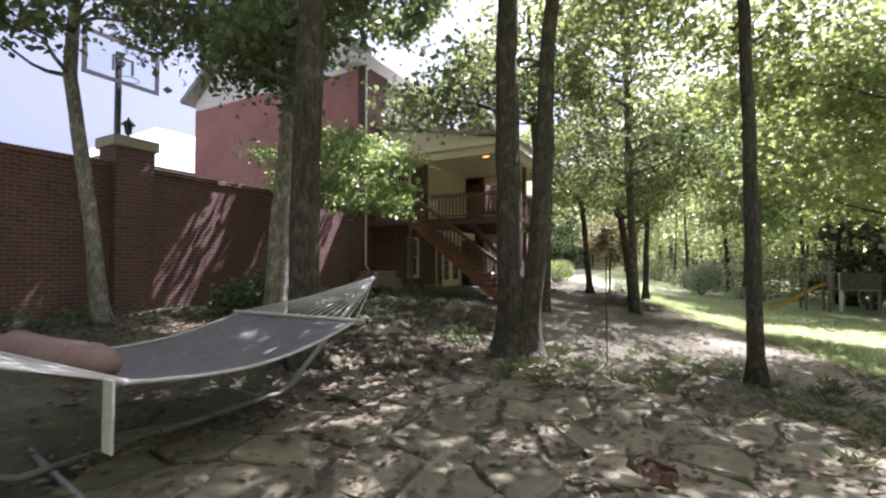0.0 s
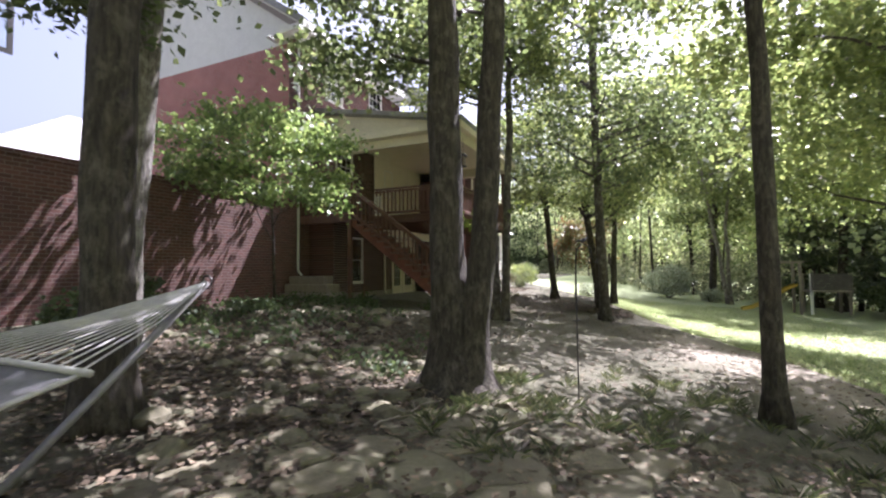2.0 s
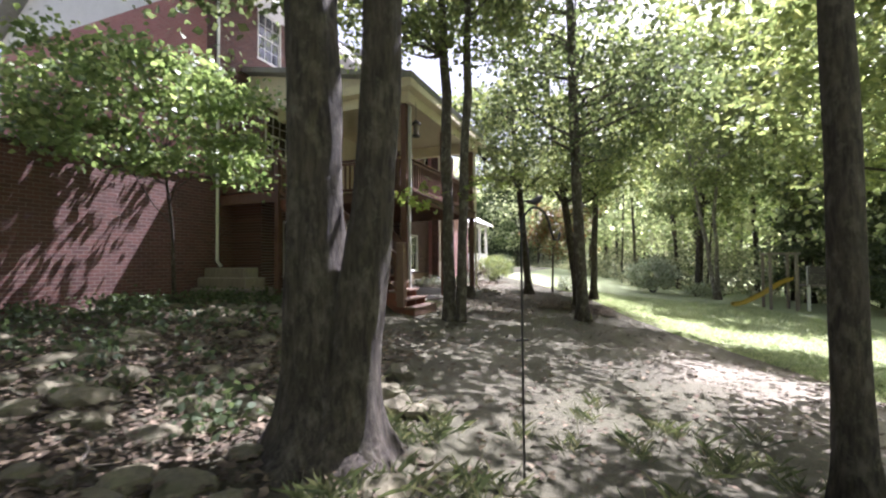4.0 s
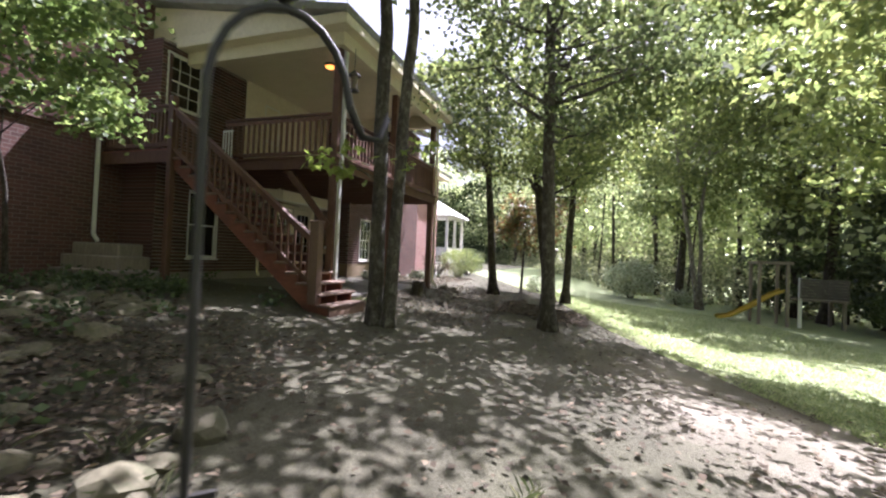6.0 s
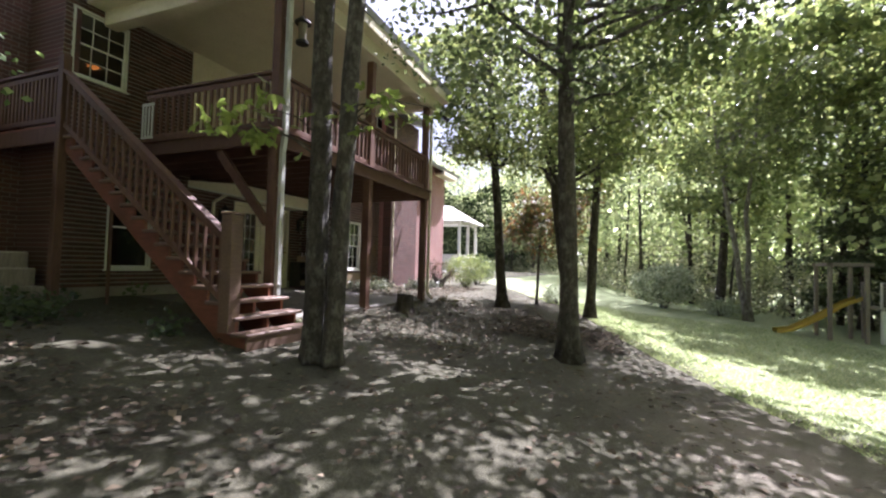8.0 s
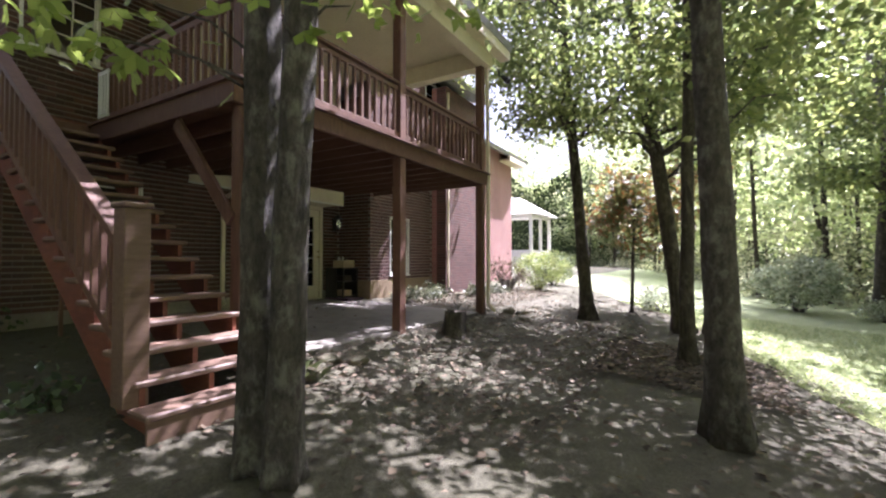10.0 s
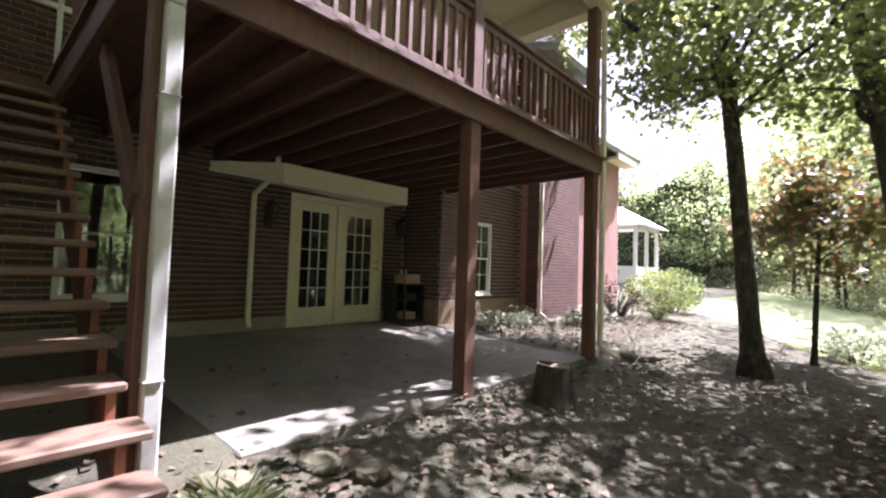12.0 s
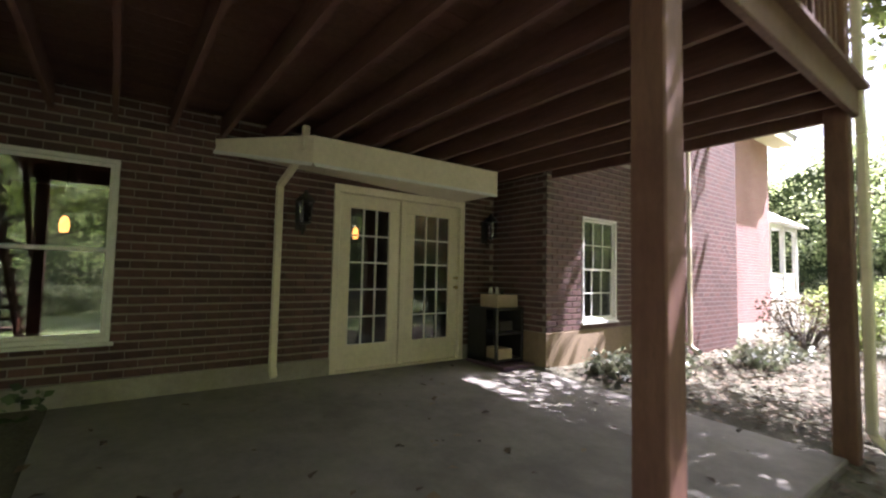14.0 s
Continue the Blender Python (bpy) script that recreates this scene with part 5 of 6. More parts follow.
# last two clumps: unseen foliage added overhead only to dim the sky light
tree("tree", "thick dark-barked tree beside the hammock", [[(-4.58, 4.52, 0.1, 0.21), (-4.53, 4.5, 3, 0.19), (-4.45, 4.6, 8, 0.165), (-4.3, 4.9, 13, 0.08)]], "bark", OAK,
     [(-5.9, 5.0, 4.9, 0.9, 0.5, 14), (-5.6, 5.4, 6.0, 1.4, 0.7, 14), (-4.4, 5.9, 9.4, 3.2, 1.5, 44), (-4.6, 8.0, 11.0, 3.4, 1.4, 34), (-5.4, 4.6, 9.4, 3.0, 0.9, 24), (-6.6, 3.2, 10.8, 3.0, 0.8, 50), (-3.0, 2.4, 11.2, 3.0, 0.8, 40)], 130, 0.13, 0.38, seed=4, sides=24, steps=16, relief=0.08)
# clumps above 8 m are added out of view to shade the flagstones
tree("tree", "dark oak with two trunks growing from one base", [[(-2.52, 7.38, -0.2, 0.24), (-2.58, 7.4, 0.6, 0.235), (-2.62, 7.41, 2, 0.215), (-2.66, 7.45, 6, 0.18), (-2.7, 7.5, 12, 0.06)],
     [(-2.36, 7.42, -0.2, 0.22), (-2.27, 7.44, 0.8, 0.18), (-2.14, 7.48, 1.7, 0.16), (-1.9, 7.6, 6, 0.12), (-1.7, 7.7, 12, 0.04)]], "bark", OAK,
     [(-1.9, 8.2, 9.0, 3.6, 1.8, 30), (-2.2, 7.6, 11.5, 3.6, 1.4, 18), (-1.2, 5.2, 9.6, 2.8, 0.9, 15), (0.6, 7.0, 10.4, 2.6, 0.9, 11), (-3.6, 8.8, 5.6, 1.3, 0.6, 12), (-4.8, 8.4, 5.0, 0.9, 0.4, 8), (-3.2, 7.0, 8.2, 1.8, 0.6, 22)], 147, 0.13, 0.42, seed=5, flare=1.35, sides=32, steps=24, relief=0.09)
tree("tree", "slim dark tree at the lawn's edge", [[(1.05, 8.5, -0.45, 0.12), (1.02, 8.5, 3, 0.10), (0.98, 8.55, 7, 0.08), (0.9, 8.7, 12, 0.04)]], "bark", LITE,
     [(0.8, 9.0, 6.4, 2.2, 1.3, 38), (0.6, 9.0, 9.2, 2.4, 1.6, 30), (2.0, 6.6, 9.0, 2.2, 0.9, 18), (1.4, 11.4, 9.6, 2.2, 0.9, 22)], 130, 0.12, 0.4, seed=6)
tree("tree", "tall straight oak in the middle of the yard", [[(-1.32, 16.4, -0.2, 0.145), (-1.42, 16.4, 3, 0.125), (-1.5, 16.4, 6, 0.11), (-1.5, 16.4, 13, 0.05)]], "bark_mid", OAK,
     [(-1.1, 16.4, 5.3, 2.9, 1.5, 48), (-1.8, 16.4, 8.8, 3.4, 2.6, 92), (0.8, 15.2, 9.8, 2.4, 1.0, 14), (0.5, 17.6, 6.3, 1.6, 0.8, 34), (-1.0, 18.6, 10.4, 3.0, 1.0, 10)], 80, 0.12, 0.34, seed=7, limbs=8, flare=0.6)
tree("tree", "leaning tree past the mulched bed", [[(-1.9, 22.2, -0.15, 0.17), (-2.3, 22.2, 3, 0.14), (-2.9, 22.2, 7, 0.11), (-3.1, 22.2, 12, 0.05)]], "bark", LITE,
     [(-1.6, 22.6, 4.6, 2.4, 1.2, 36), (-2.2, 22.2, 7.5, 3, 2.4, 20)], 130, 0.12, 0.36, seed=8)
tree("tree", "slim tree leaning over the lawn", [[(-1.42, 22.7, -0.2, 0.13), (-1.25, 22.7, 4, 0.1), (-0.95, 22.7, 9, 0.05)]], "bark", LITE,
     [(-0.8, 22.9, 6.4, 2.2, 1.6, 40)], 93, 0.12, 0.4, seed=16)
tree("tree", "thin young tree with a mulched base", [[(-1.73, 19.25, -0.15, 0.1), (-1.7, 19.25, 3, 0.085), (-1.6, 19.3, 7, 0.06), (-1.6, 19.3, 10, 0.03)]], "bark", LITE,
     [(-0.6, 19.4, 4.8, 2.2, 1.4, 40), (-1.2, 19.4, 7.2, 2.4, 1.6, 40), (1.5, 19.9, 7.6, 1.6, 0.8, 32)], 130, 0.12, 0.36, seed=9)
tree("tree", "slim dark leaning tree past the patio", [[(-3.78, 22.1, 0, 0.15), (-4.0, 22.1, 3, 0.12), (-4.35, 22.1, 7, 0.10), (-4.4, 22.1, 12, 0.04)]], "bark", LITE,
     [(-3.9, 22.4, 7.8, 2.2, 1.8, 20), (-5.0, 22.8, 6.2, 1.5, 1.1, 24), (-4.9, 23.2, 4.9, 1.3, 0.8, 16), (-3.4, 21.8, 4.9, 1.9, 1.2, 25), (-6.3, 22.8, 7.6, 1.8, 1.0, 30), (-5.4, 25.6, 8.6, 2.4, 1.0, 14)], 124, 0.12, 0.36, seed=10)
tree("tree", "twin-trunked tree at the foot of the stairs", [[(-3.93, 13.75, 0.03, 0.135), (-3.96, 13.78, 2, 0.12), (-3.99, 13.78, 5, 0.11), (-4.2, 13.9, 10, 0.05)],
     [(-3.66, 13.72, 0.03, 0.11), (-3.60, 13.73, 2, 0.1), (-3.5, 13.8, 5, 0.09), (-3.5, 14.1, 10, 0.05)]], "bark_mid", LITE,
     [(-3.6, 14.6, 8.8, 3.2, 2.0, 50), (-5.2, 12.9, 7.0, 1.9, 1.1, 32), (-3.2, 13.4, 6.8, 1.7, 1.0, 22), (-5.0, 12.4, 6.6, 0.9, 0.5, 3)], 130, 0.12, 0.36, seed=11, sides=40, steps=36, relief=0.08, flare=0.35,
     sprays=[(-4.3, 13.1, 2.62, 0.2, 24), (-4.55, 13.0, 2.66, 0.18, 20), (-4.2, 13.2, 2.85, 0.2, 14), (-3.35, 13.95, 2.95, 0.18, 16), (-3.15, 13.8, 3.02, 0.16, 12), (-3.5, 13.55, 2.72, 0.12, 8), (-2.9, 14.6, 3.2, 0.2, 12)])
tree("maple", "maple with broad bright leaves overhanging the yard", [[(5.8, 11.6, -0.7, 0.2), (5.7, 11.6, 3, 0.17), (5.5, 11.7, 8, 0.1), (5.4, 11.7, 11, 0.04)]], "bark", LITE,
     [(3.4, 12.4, 4.2, 1.9, 1.3, 46), (4.4, 16.0, 3.8, 1.5, 1.2, 36), (2.2, 11.4, 5.0, 1.6, 1.0, 24), (5.4, 12.5, 7.6, 3.0, 2.0, 60), (3.6, 19.0, 7.4, 1.2, 0.5, 18)], 108, 0.12, 0.4, seed=13, maple=True)
tree("dogwood", "small leafy dogwood spreading before the brick wall", [[(-9.55, 11.5, 0.45, 0.045), (-9.5, 11.4, 2, 0.035), (-9.1, 10.9, 3.6, 0.025)]], "bark", "leaf_mid",
     [(-9.0, 10.8, 5.1, 1.4, 0.12, 18), (-8.7, 10.1, 4.55, 2.4, 0.12, 34), (-8.9, 10.3, 3.7, 2.3, 0.12, 27), (-8.1, 9.6, 3.2, 1.2, 0.12, 7), (-8.2, 12.0, 3.4, 0.7, 0.7, 5)], 108, 0.125, 0.25, seed=12, flare=0.2)
tree("maple", "young maple with reddening leaves past the bed", [[(-3.2, 24.4, -0.03, 0.05), (-3.15, 24.4, 1.6, 0.04), (-3.1, 24.4, 3.2, 0.02)]], "bark", "leaf_red",
     [(-3.0, 24.4, 2.3, 1.3, 0.7, 34), (-2.6, 24.2, 3.2, 1.3, 0.6, 26)], 45, 0.14, 0.28, seed=15, maple=True, flare=0.3)
tree("tree", "leaning twin-stemmed tree by the playset", [[(3.9, 29.6, -0.65, 0.11), (3.3, 29.6, 3.5, 0.09), (2.6, 29.6, 8, 0.05)], [(4.0, 29.7, -0.65, 0.10), (3.9, 29.7, 3.5, 0.08), (4.4, 29.7, 9, 0.04)]], "bark_pale", LITE,
     [(3.4, 29.0, 6.5, 3.2, 2.0, 60), (5.4, 26.2, 8.0, 3.2, 1.0, 110)], 110, 0.15, 0.45, group="woodland edge", seed=17)
for k, (x, y, h) in enumerate(((8.5, 29.5, 12), (11.5, 24.5, 14), (13.5, 18, 14), (3.6, 33, 12), (14.5, 11, 13))):
    tree("tree", "tall leafy tree at the edge of the woods", [[(x, y, float(ground_z(x, y)), 0.2), (x + 0.3, y, 5, 0.16), (x - 0.2, y, h, 0.05)]], "bark", LITE,
         [(x, y, h * 0.42, 2.8, 2.0, 20), (x, y, h * 0.75, 3.4, 2.8, 60)], 110, 0.2, 0.5, group="woodland edge", seed=20 + k)

for k, (x, y, h) in enumerate(((10.2, 28.5, 9), (12.5, 27.0, 11), (13.8, 24.0, 10), (14.8, 30.0, 13), (8.2, 31.5, 10))):
    gz = float(ground_z(x, y))
    tree("conifer", "dark conifer behind the playset", [[(x, y, gz, 0.18), (x, y, h * 0.5, 0.11), (x, y, h, 0.02)]], "bark", "leaf_dark",
         [(x, y, gz + h * f, 2.3 * (1.05 - f), 0.5, int(22 * (1.15 - f))) for f in (0.12, 0.26, 0.4, 0.55, 0.7, 0.85)], 80, 0.2, 0.38, group="woodland edge", seed=40 + k, limbs=3)

# woods round the lawn, with an unseen stretch added behind the start
def woods():
    rng = np.random.default_rng(3)
    # points from (16, -9) on: unseen woods added to block low sky light
    line = [(-40, 78), (-20, 74), (-8, 66), (-2, 46), (1, 37), (6, 32), (11, 29), (15, 22), (17.5, 12), (18, 0), (16, -9), (6, -11), (-6, -11), (-15, -8)]
    bm = bmesh.new()
    crowns, low = [], []
    for (ax, ay), (bx, by) in zip(line, line[1:]):
        length = math.hypot(bx - ax, by - ay)
        nx, ny = (by - ay) / length, -(bx - ax) / length
        if nx * ((ax + bx) / 2 + 2) + ny * ((ay + by) / 2 - 12) < 0:
            nx, ny = -nx, -ny
        for _ in range(int(length * 1.7)):
            f, d = rng.uniform(), rng.uniform(0, 1) ** 1.3 * 15
            x, y = ax + (bx - ax) * f + nx * d, ay + (by - ay) * f + ny * d
            z, h = float(ground_z(x, y)), rng.uniform(12, 21)
            r = rng.uniform(0.08, 0.2)
            if rng.uniform() < 0.75:
              tube(bm, [(x, y, z - 0.2), (x + rng.normal() * 0.4, y, z + h * 0.5), (x + rng.normal() * 0.8, y, z + h)], [r * 0.8, r * 0.5, 0.03], 6)
            for _ in range(12):
                crowns.append((x + rng.normal() * 1.8, y + rng.normal() * 1.8, z + h * rng.uniform(0.2, 1.05)))
        for _ in range(int(length * 5.5)):
            f, d = rng.uniform(), rng.uniform(-0.5, 7)
            low.append((ax + (bx - ax) * f + nx * d, ay + (by - ay) * f + ny * d, -0.6 + rng.uniform(0.1, 1.0) ** 1.5 * (1.4 + d * 0.7)))
    bf = bmesh.new()
    arc = [(2 + 68 * math.cos(a), 12 + 68 * math.sin(a)) for a in np.linspace(-0.9, 3.1, 90)]
    tops = [13 + 5 * noise.noise((i * 0.35, 0, 0)) + 3 * noise.noise((i * 1.3, 5, 0)) for i in range(90)]
    lo = [bf.verts.new((x, y, -3)) for x, y in arc]
    hi = [bf.verts.new((x, y, h)) for (x, y), h in zip(arc, tops)]
    for i in range(89):
        bf.faces.new((lo[i], lo[i + 1], hi[i + 1], hi[i]))
    solid("backdrop", bf, M["far"], "distant green woods", "backdrop")
    solid("woods_trunks", bm, M["bark"], "slim trunks of the woods round the lawn", "woods", kind="stuff", smooth=True)
    cs = np.repeat(np.array(crowns), 70, axis=0)
    cs = cs + rng.normal(size=cs.shape) * np.array([1.0, 1.0, 0.55])
    tagged(new("woods", quads("woods", leaf_quads(rng, cs, 0.34), M["leaf_far"])), "sunlit green leaves of the woods round the lawn", "woods", "", "stuff")
    cs = np.repeat(np.array(low), 130, axis=0)
    cs = cs + rng.normal(size=cs.shape) * np.array([0.6, 0.6, 0.4])
    tagged(new("underbrush", quads("underbrush", leaf_quads(rng, cs, 0.2), M["leaf_brush"])), "tangled grey-green underbrush below the woods", "underbrush", "", "stuff")
woods()

# ---- shrubs ----
def shrub(name, label, x, y, rx, rz, n, per, size, mat, seed, stems=7):
    rng = np.random.default_rng(seed)
    z = float(ground_z(x, y))
    ob = thing(name, label, "shrub", (x, y, z), "shrubs")
    bm = bmesh.new()
    cs = []
    for k in range(n):
        v = rng.normal(size=3)
        v /= np.linalg.norm(v)
        v *= rng.uniform(0.3, 1) ** 0.4
        cs.append((v[0] * rx, v[1] * rx, rz * (0.95 + 0.8 * v[2])))
        if k < stems * 3:
            tube(bm, [(v[0] * 0.1, v[1] * 0.1, -0.03), (v[0] * rx * 0.5, v[1] * rx * 0.5, rz * 0.6), cs[-1]], [0.014, 0.01, 0.004], 5)
    part("stem", bm, M["bark"], ob)["kind"] = "stuff"
    c = np.repeat(np.array(cs), per, axis=0)
    c = c + rng.normal(size=c.shape) * 0.09
    c[:, 2] = np.maximum(c[:, 2], 0.02)
    lv = new("leaves", quads("leaves", leaf_quads(rng, c, size, 0.0), M[mat]))
    lv.parent = ob
    return ob


shrub("shrub", "clipped pale green shrub beside the brick wing", -6.6, 27.0, 0.95, 0.75, 120, 40, 0.06, LITE, 31)
shrub("shrub", "rounded dark green shrub by the far porch", -6.9, 29.6, 0.9, 0.75, 120, 40, 0.06, OAK, 32)
shrub("shrub", "sparse reddish-brown shrub against the brick wing", -7.1, 25.4, 0.7, 0.6, 70, 12, 0.06, "leaf_dead", 33, 20)
shrub("shrub", "pale flowering shrub by the woods", 1.2, 31.5, 1.3, 1.1, 130, 30, 0.13, "leaf_pale", 34)
shrub("shrub", "low grey-green shrub at the lawn's far edge", 3.2, 30.5, 0.7, 0.35, 60, 30, 0.08, "leaf_pale", 35)
shrub("shrub", "dark conifer-like shrub beside the playset", 9.4, 26.0, 1.2, 0.9, 120, 40, 0.1, OAK, 36)
shrub("shrub", "leafy weed at the foot of the garden wall", -9.0, 7.4, 0.5, 0.55, 40, 22, 0.1, "leaf_low", 37)
shrub("shrub", "leafy weed at the foot of the garden wall", -8.3, 6.2, 0.4, 0.4, 30, 22, 0.1, "leaf_low", 38)
shrub("shrub", "sprawling pale plant in the mulched bed", -2.6, 25.6, 0.6, 0.35, 40, 24, 0.08, "leaf_pale", 39)
shrub("shrub", "low plant at the foot of the stairs", -5.6, 13.2, 0.16, 0.1, 10, 10, 0.08, "leaf_low", 41, 3)

for k, (x, y) in enumerate(((-7.8, 20.7), (-7.6, 21.5), (-7.9, 22.2), (-7.1, 23.2), (-7.0, 24.2))):
    shrub("shrub", "low silvery plant at the foot of the brick wing", x, y, 0.3, 0.13, 26, 18, 0.08, "leaf_grey", 50 + k, 3)

# ---- stumps and rocks ----
def stump(x, y, r, h, label, bark="bark", cut="timber", broken=0.0):
    rng = np.random.default_rng(int(x * 100) % 97)
    ob = thing("tree_stump", label, "stump", (x, y, float(ground_z(x, y)) - 0.03), "stumps")
    bm = bmesh.new()
    tube(bm, [(0, 0, 0), (0, 0, h * 0.2), (0.01, 0, h * 0.6), (0.02, 0.01, h)], [r * 1.35, r * 1.1, r, r * 0.97], 18, lambda i, a: 1 + 0.08 * math.sin(5 * a) + 0.05 * math.sin(11 * a + i), cap=False)
    for v in bm.verts:
        if v.co.z > h * 0.9:
            v.co.z -= broken * h * (0.5 + 0.5 * math.sin(3.1 * math.atan2(v.co.y, v.co.x) + x) + 0.4 * rng.normal())
    part("bark", bm, M[bark], ob, smooth=True)
    bm = bmesh.new()
    ring = [bm.verts.new((0.02 + math.cos(a) * r * 0.96, 0.01 + math.sin(a) * r * 0.96, (h - 0.015 + 0.03 * rng.normal() * 0.5) * (1 - 0.5 * broken))) for a in np.linspace(0, 2 * math.pi, 18, endpoint=False)]
    mid = bm.verts.new((0.02, 0.01, (h - 0.05) * (1 - 0.5 * broken)))
    for i in range(18):
        bm.faces.new((ring[i], ring[(i + 1) % 18], mid))
    part("cut_face", bm, M[cut], ob, "weathered cut face")
stump(-4.9, 18.0, 0.17, 0.42, "grey cut tree stump on the leaf litter")
stump(-0.2, 3.55, 0.17, 0.15, "low reddish-brown rotting stump among the flagstones", "rotwood", "rotwood", 0.7)

ROCKS = []
for k in range(5):
    rng = np.random.default_rng(60 + k)
    bm = bmesh.new()
    bmesh.ops.create_icosphere(bm, subdivisions=2, radius=1.0)
    for v in bm.verts:
        v.co *= 1 + 0.35 * noise.noise(v.co * 1.3 + Vector((k * 7, 0, 0))) + 0.12 * noise.noise(v.co * 3.5)
        v.co.z = max(-0.5, v.co.z * 0.62)
    ROCKS.append(mesh_of("rock", bm, M["stone"], False))
rng = np.random.default_rng(5)
zones = [(-5.2, 7.8, 1.3, 0.9, 36, 0.2), (-3.7, 5.8, 0.8, 0.6, 20, 0.17), (-7.9, 10.4, 0.9, 0.8, 22, 0.19), (-2.55, 8.25, 0.4, 0.2, 9, 0.2), (-4.2, 7.6, 1.4, 0.8, 26, 0.16), (-6.5, 9.0, 1.6, 1.2, 26, 0.17), (-7.6, 11.2, 0.8, 0.6, 18, 0.2), (-8.6, 12.2, 0.5, 0.5, 8, 0.22), (-9.2, 5.8, 0.7, 0.9, 12, 0.15),
         (-8.0, 22.0, 0.35, 1.5, 16, 0.13), (-5.2, 15.3, 0.25, 0.5, 10, 0.13), (-5.1, 21.3, 0.4, 0.8, 12, 0.12), (-2.1, 18.7, 0.7, 0.6, 14, 0.1), (1.6, 7.4, 0.6, 0.5, 8, 0.13), (-3.4, 6.2, 0.8, 0.7, 26, 0.14), (-1.2, 7.3, 0.7, 0.3, 14, 0.13), (-5.6, 7.0, 1.0, 0.8, 24, 0.14), (-1.0, 3.6, 1.0, 1.2, 26, 0.06), (1.2, 4.0, 0.8, 1.2, 20, 0.06)]
for cx, cy, sx, sy, n, r in zones:
    for _ in range(n):
        x, y = cx + rng.normal() * sx, cy + rng.normal() * sy
        if (math.hypot(x + 2.4, y - 7.4) < 0.6) or (x < -5.3 and 14.3 < y < 20.35) or (x < VX + 0.2 and y > 13) or (x < FX + 0.2 and y > 22.5) or math.hypot(x + 0.42, y - 6.4) < 0.7:
            continue
        s = r * rng.uniform(0.5, 1.3)
        o = tagged(new("rock", ROCKS[rng.integers(5)]), "weathered grey-brown garden rock on the soil", "rock", "garden rocks")
        o.location = (x, y, float(ground_z(x, y)) + s * 0.15)
        o.rotation_euler, o.scale = (0, 0, rng.uniform(0, 6.3)), (s, s * rng.uniform(0.6, 1), s * rng.uniform(0.6, 1))
# ---- leaf litter, ground plants, grass ----
def on_ground(rng, n, x0, x1, y0, y1, lift=0.02):
    x, y = rng.uniform(x0, x1, n), rng.uniform(y0, y1, n)
    return np.stack([x, y, ground_z(x, y) + lift + rng.uniform(0, 0.02, n)], 1)


def fallen(rng, c, size):
    """Leaves lying nearly flat, slightly curled."""
    k = len(c)
    a = rng.uniform(0, 2 * math.pi, k)
    s = size * rng.uniform(0.5, 1.3, (k, 1))
    d = np.stack([np.cos(a), np.sin(a), rng.normal(size=k) * 0.16], 1)
    w = np.stack([-np.sin(a), np.cos(a), rng.normal(size=k) * 0.2], 1)
    up = np.array([0, 0, 0.12])
    return np.stack([c, c + d * s * 0.5 + w * s * 0.34 + up * s, c + d * s, c + d * s * 0.5 - w * s * 0.34 + up * s], axis=1)


def litter():
    rng = np.random.default_rng(8)
    p = np.concatenate([on_ground(rng, 9000, -10, 4, -1, 14), on_ground(rng, 2600, -4, 3, 0, 7, 0.07), on_ground(rng, 7000, -4, 3, 0, 7.5, 0.02), on_ground(rng, 7000, -9.5, -2.5, 2, 9, 0.03), on_ground(rng, 9000, -9.5, -3.5, 4, 12, 0.03), on_ground(rng, 9000, -8.0, -3.0, 4.5, 10.5, 0.05), on_ground(rng, 5000, -8.3, 0.5, 14, 27), on_ground(rng, 2600, -5.4, -2.5, 14.8, 22, 0.03), on_ground(rng, 3000, -8.3, -5.5, 20.2, 26, 0.03), on_ground(rng, 3000, -2.8, -0.6, 17.6, 20.2, 0.05)])
    keep = (p[:, 0] < lawn_edge(p[:, 1]) + rng.normal(size=len(p)) * 0.5)
    patio = (p[:, 0] < -5.5) & (p[:, 1] > 14.9) & (p[:, 1] < 20.0)
    keep &= ~patio
    p = p[keep]
    tagged(new("leaf_litter", quads("leaf_litter", fallen(rng, p, 0.075), M["leaf_dead"])), "dry brown fallen leaves strewn over the soil", "leaf litter", "", "stuff")
    q = np.stack([rng.uniform(-9.2, -5.5, 90), rng.uniform(15, 20, 90), np.zeros(90)], 1)
    q[:, 2] = PATIO - 0.036 * (q[:, 0] + 9.5) + 0.012
    tagged(new("fallen_leaves", quads("fallen_leaves", fallen(rng, q, 0.075), M["leaf_dead"])), "a few dry leaves lying on the concrete patio", "fallen leaves", "", "stuff")


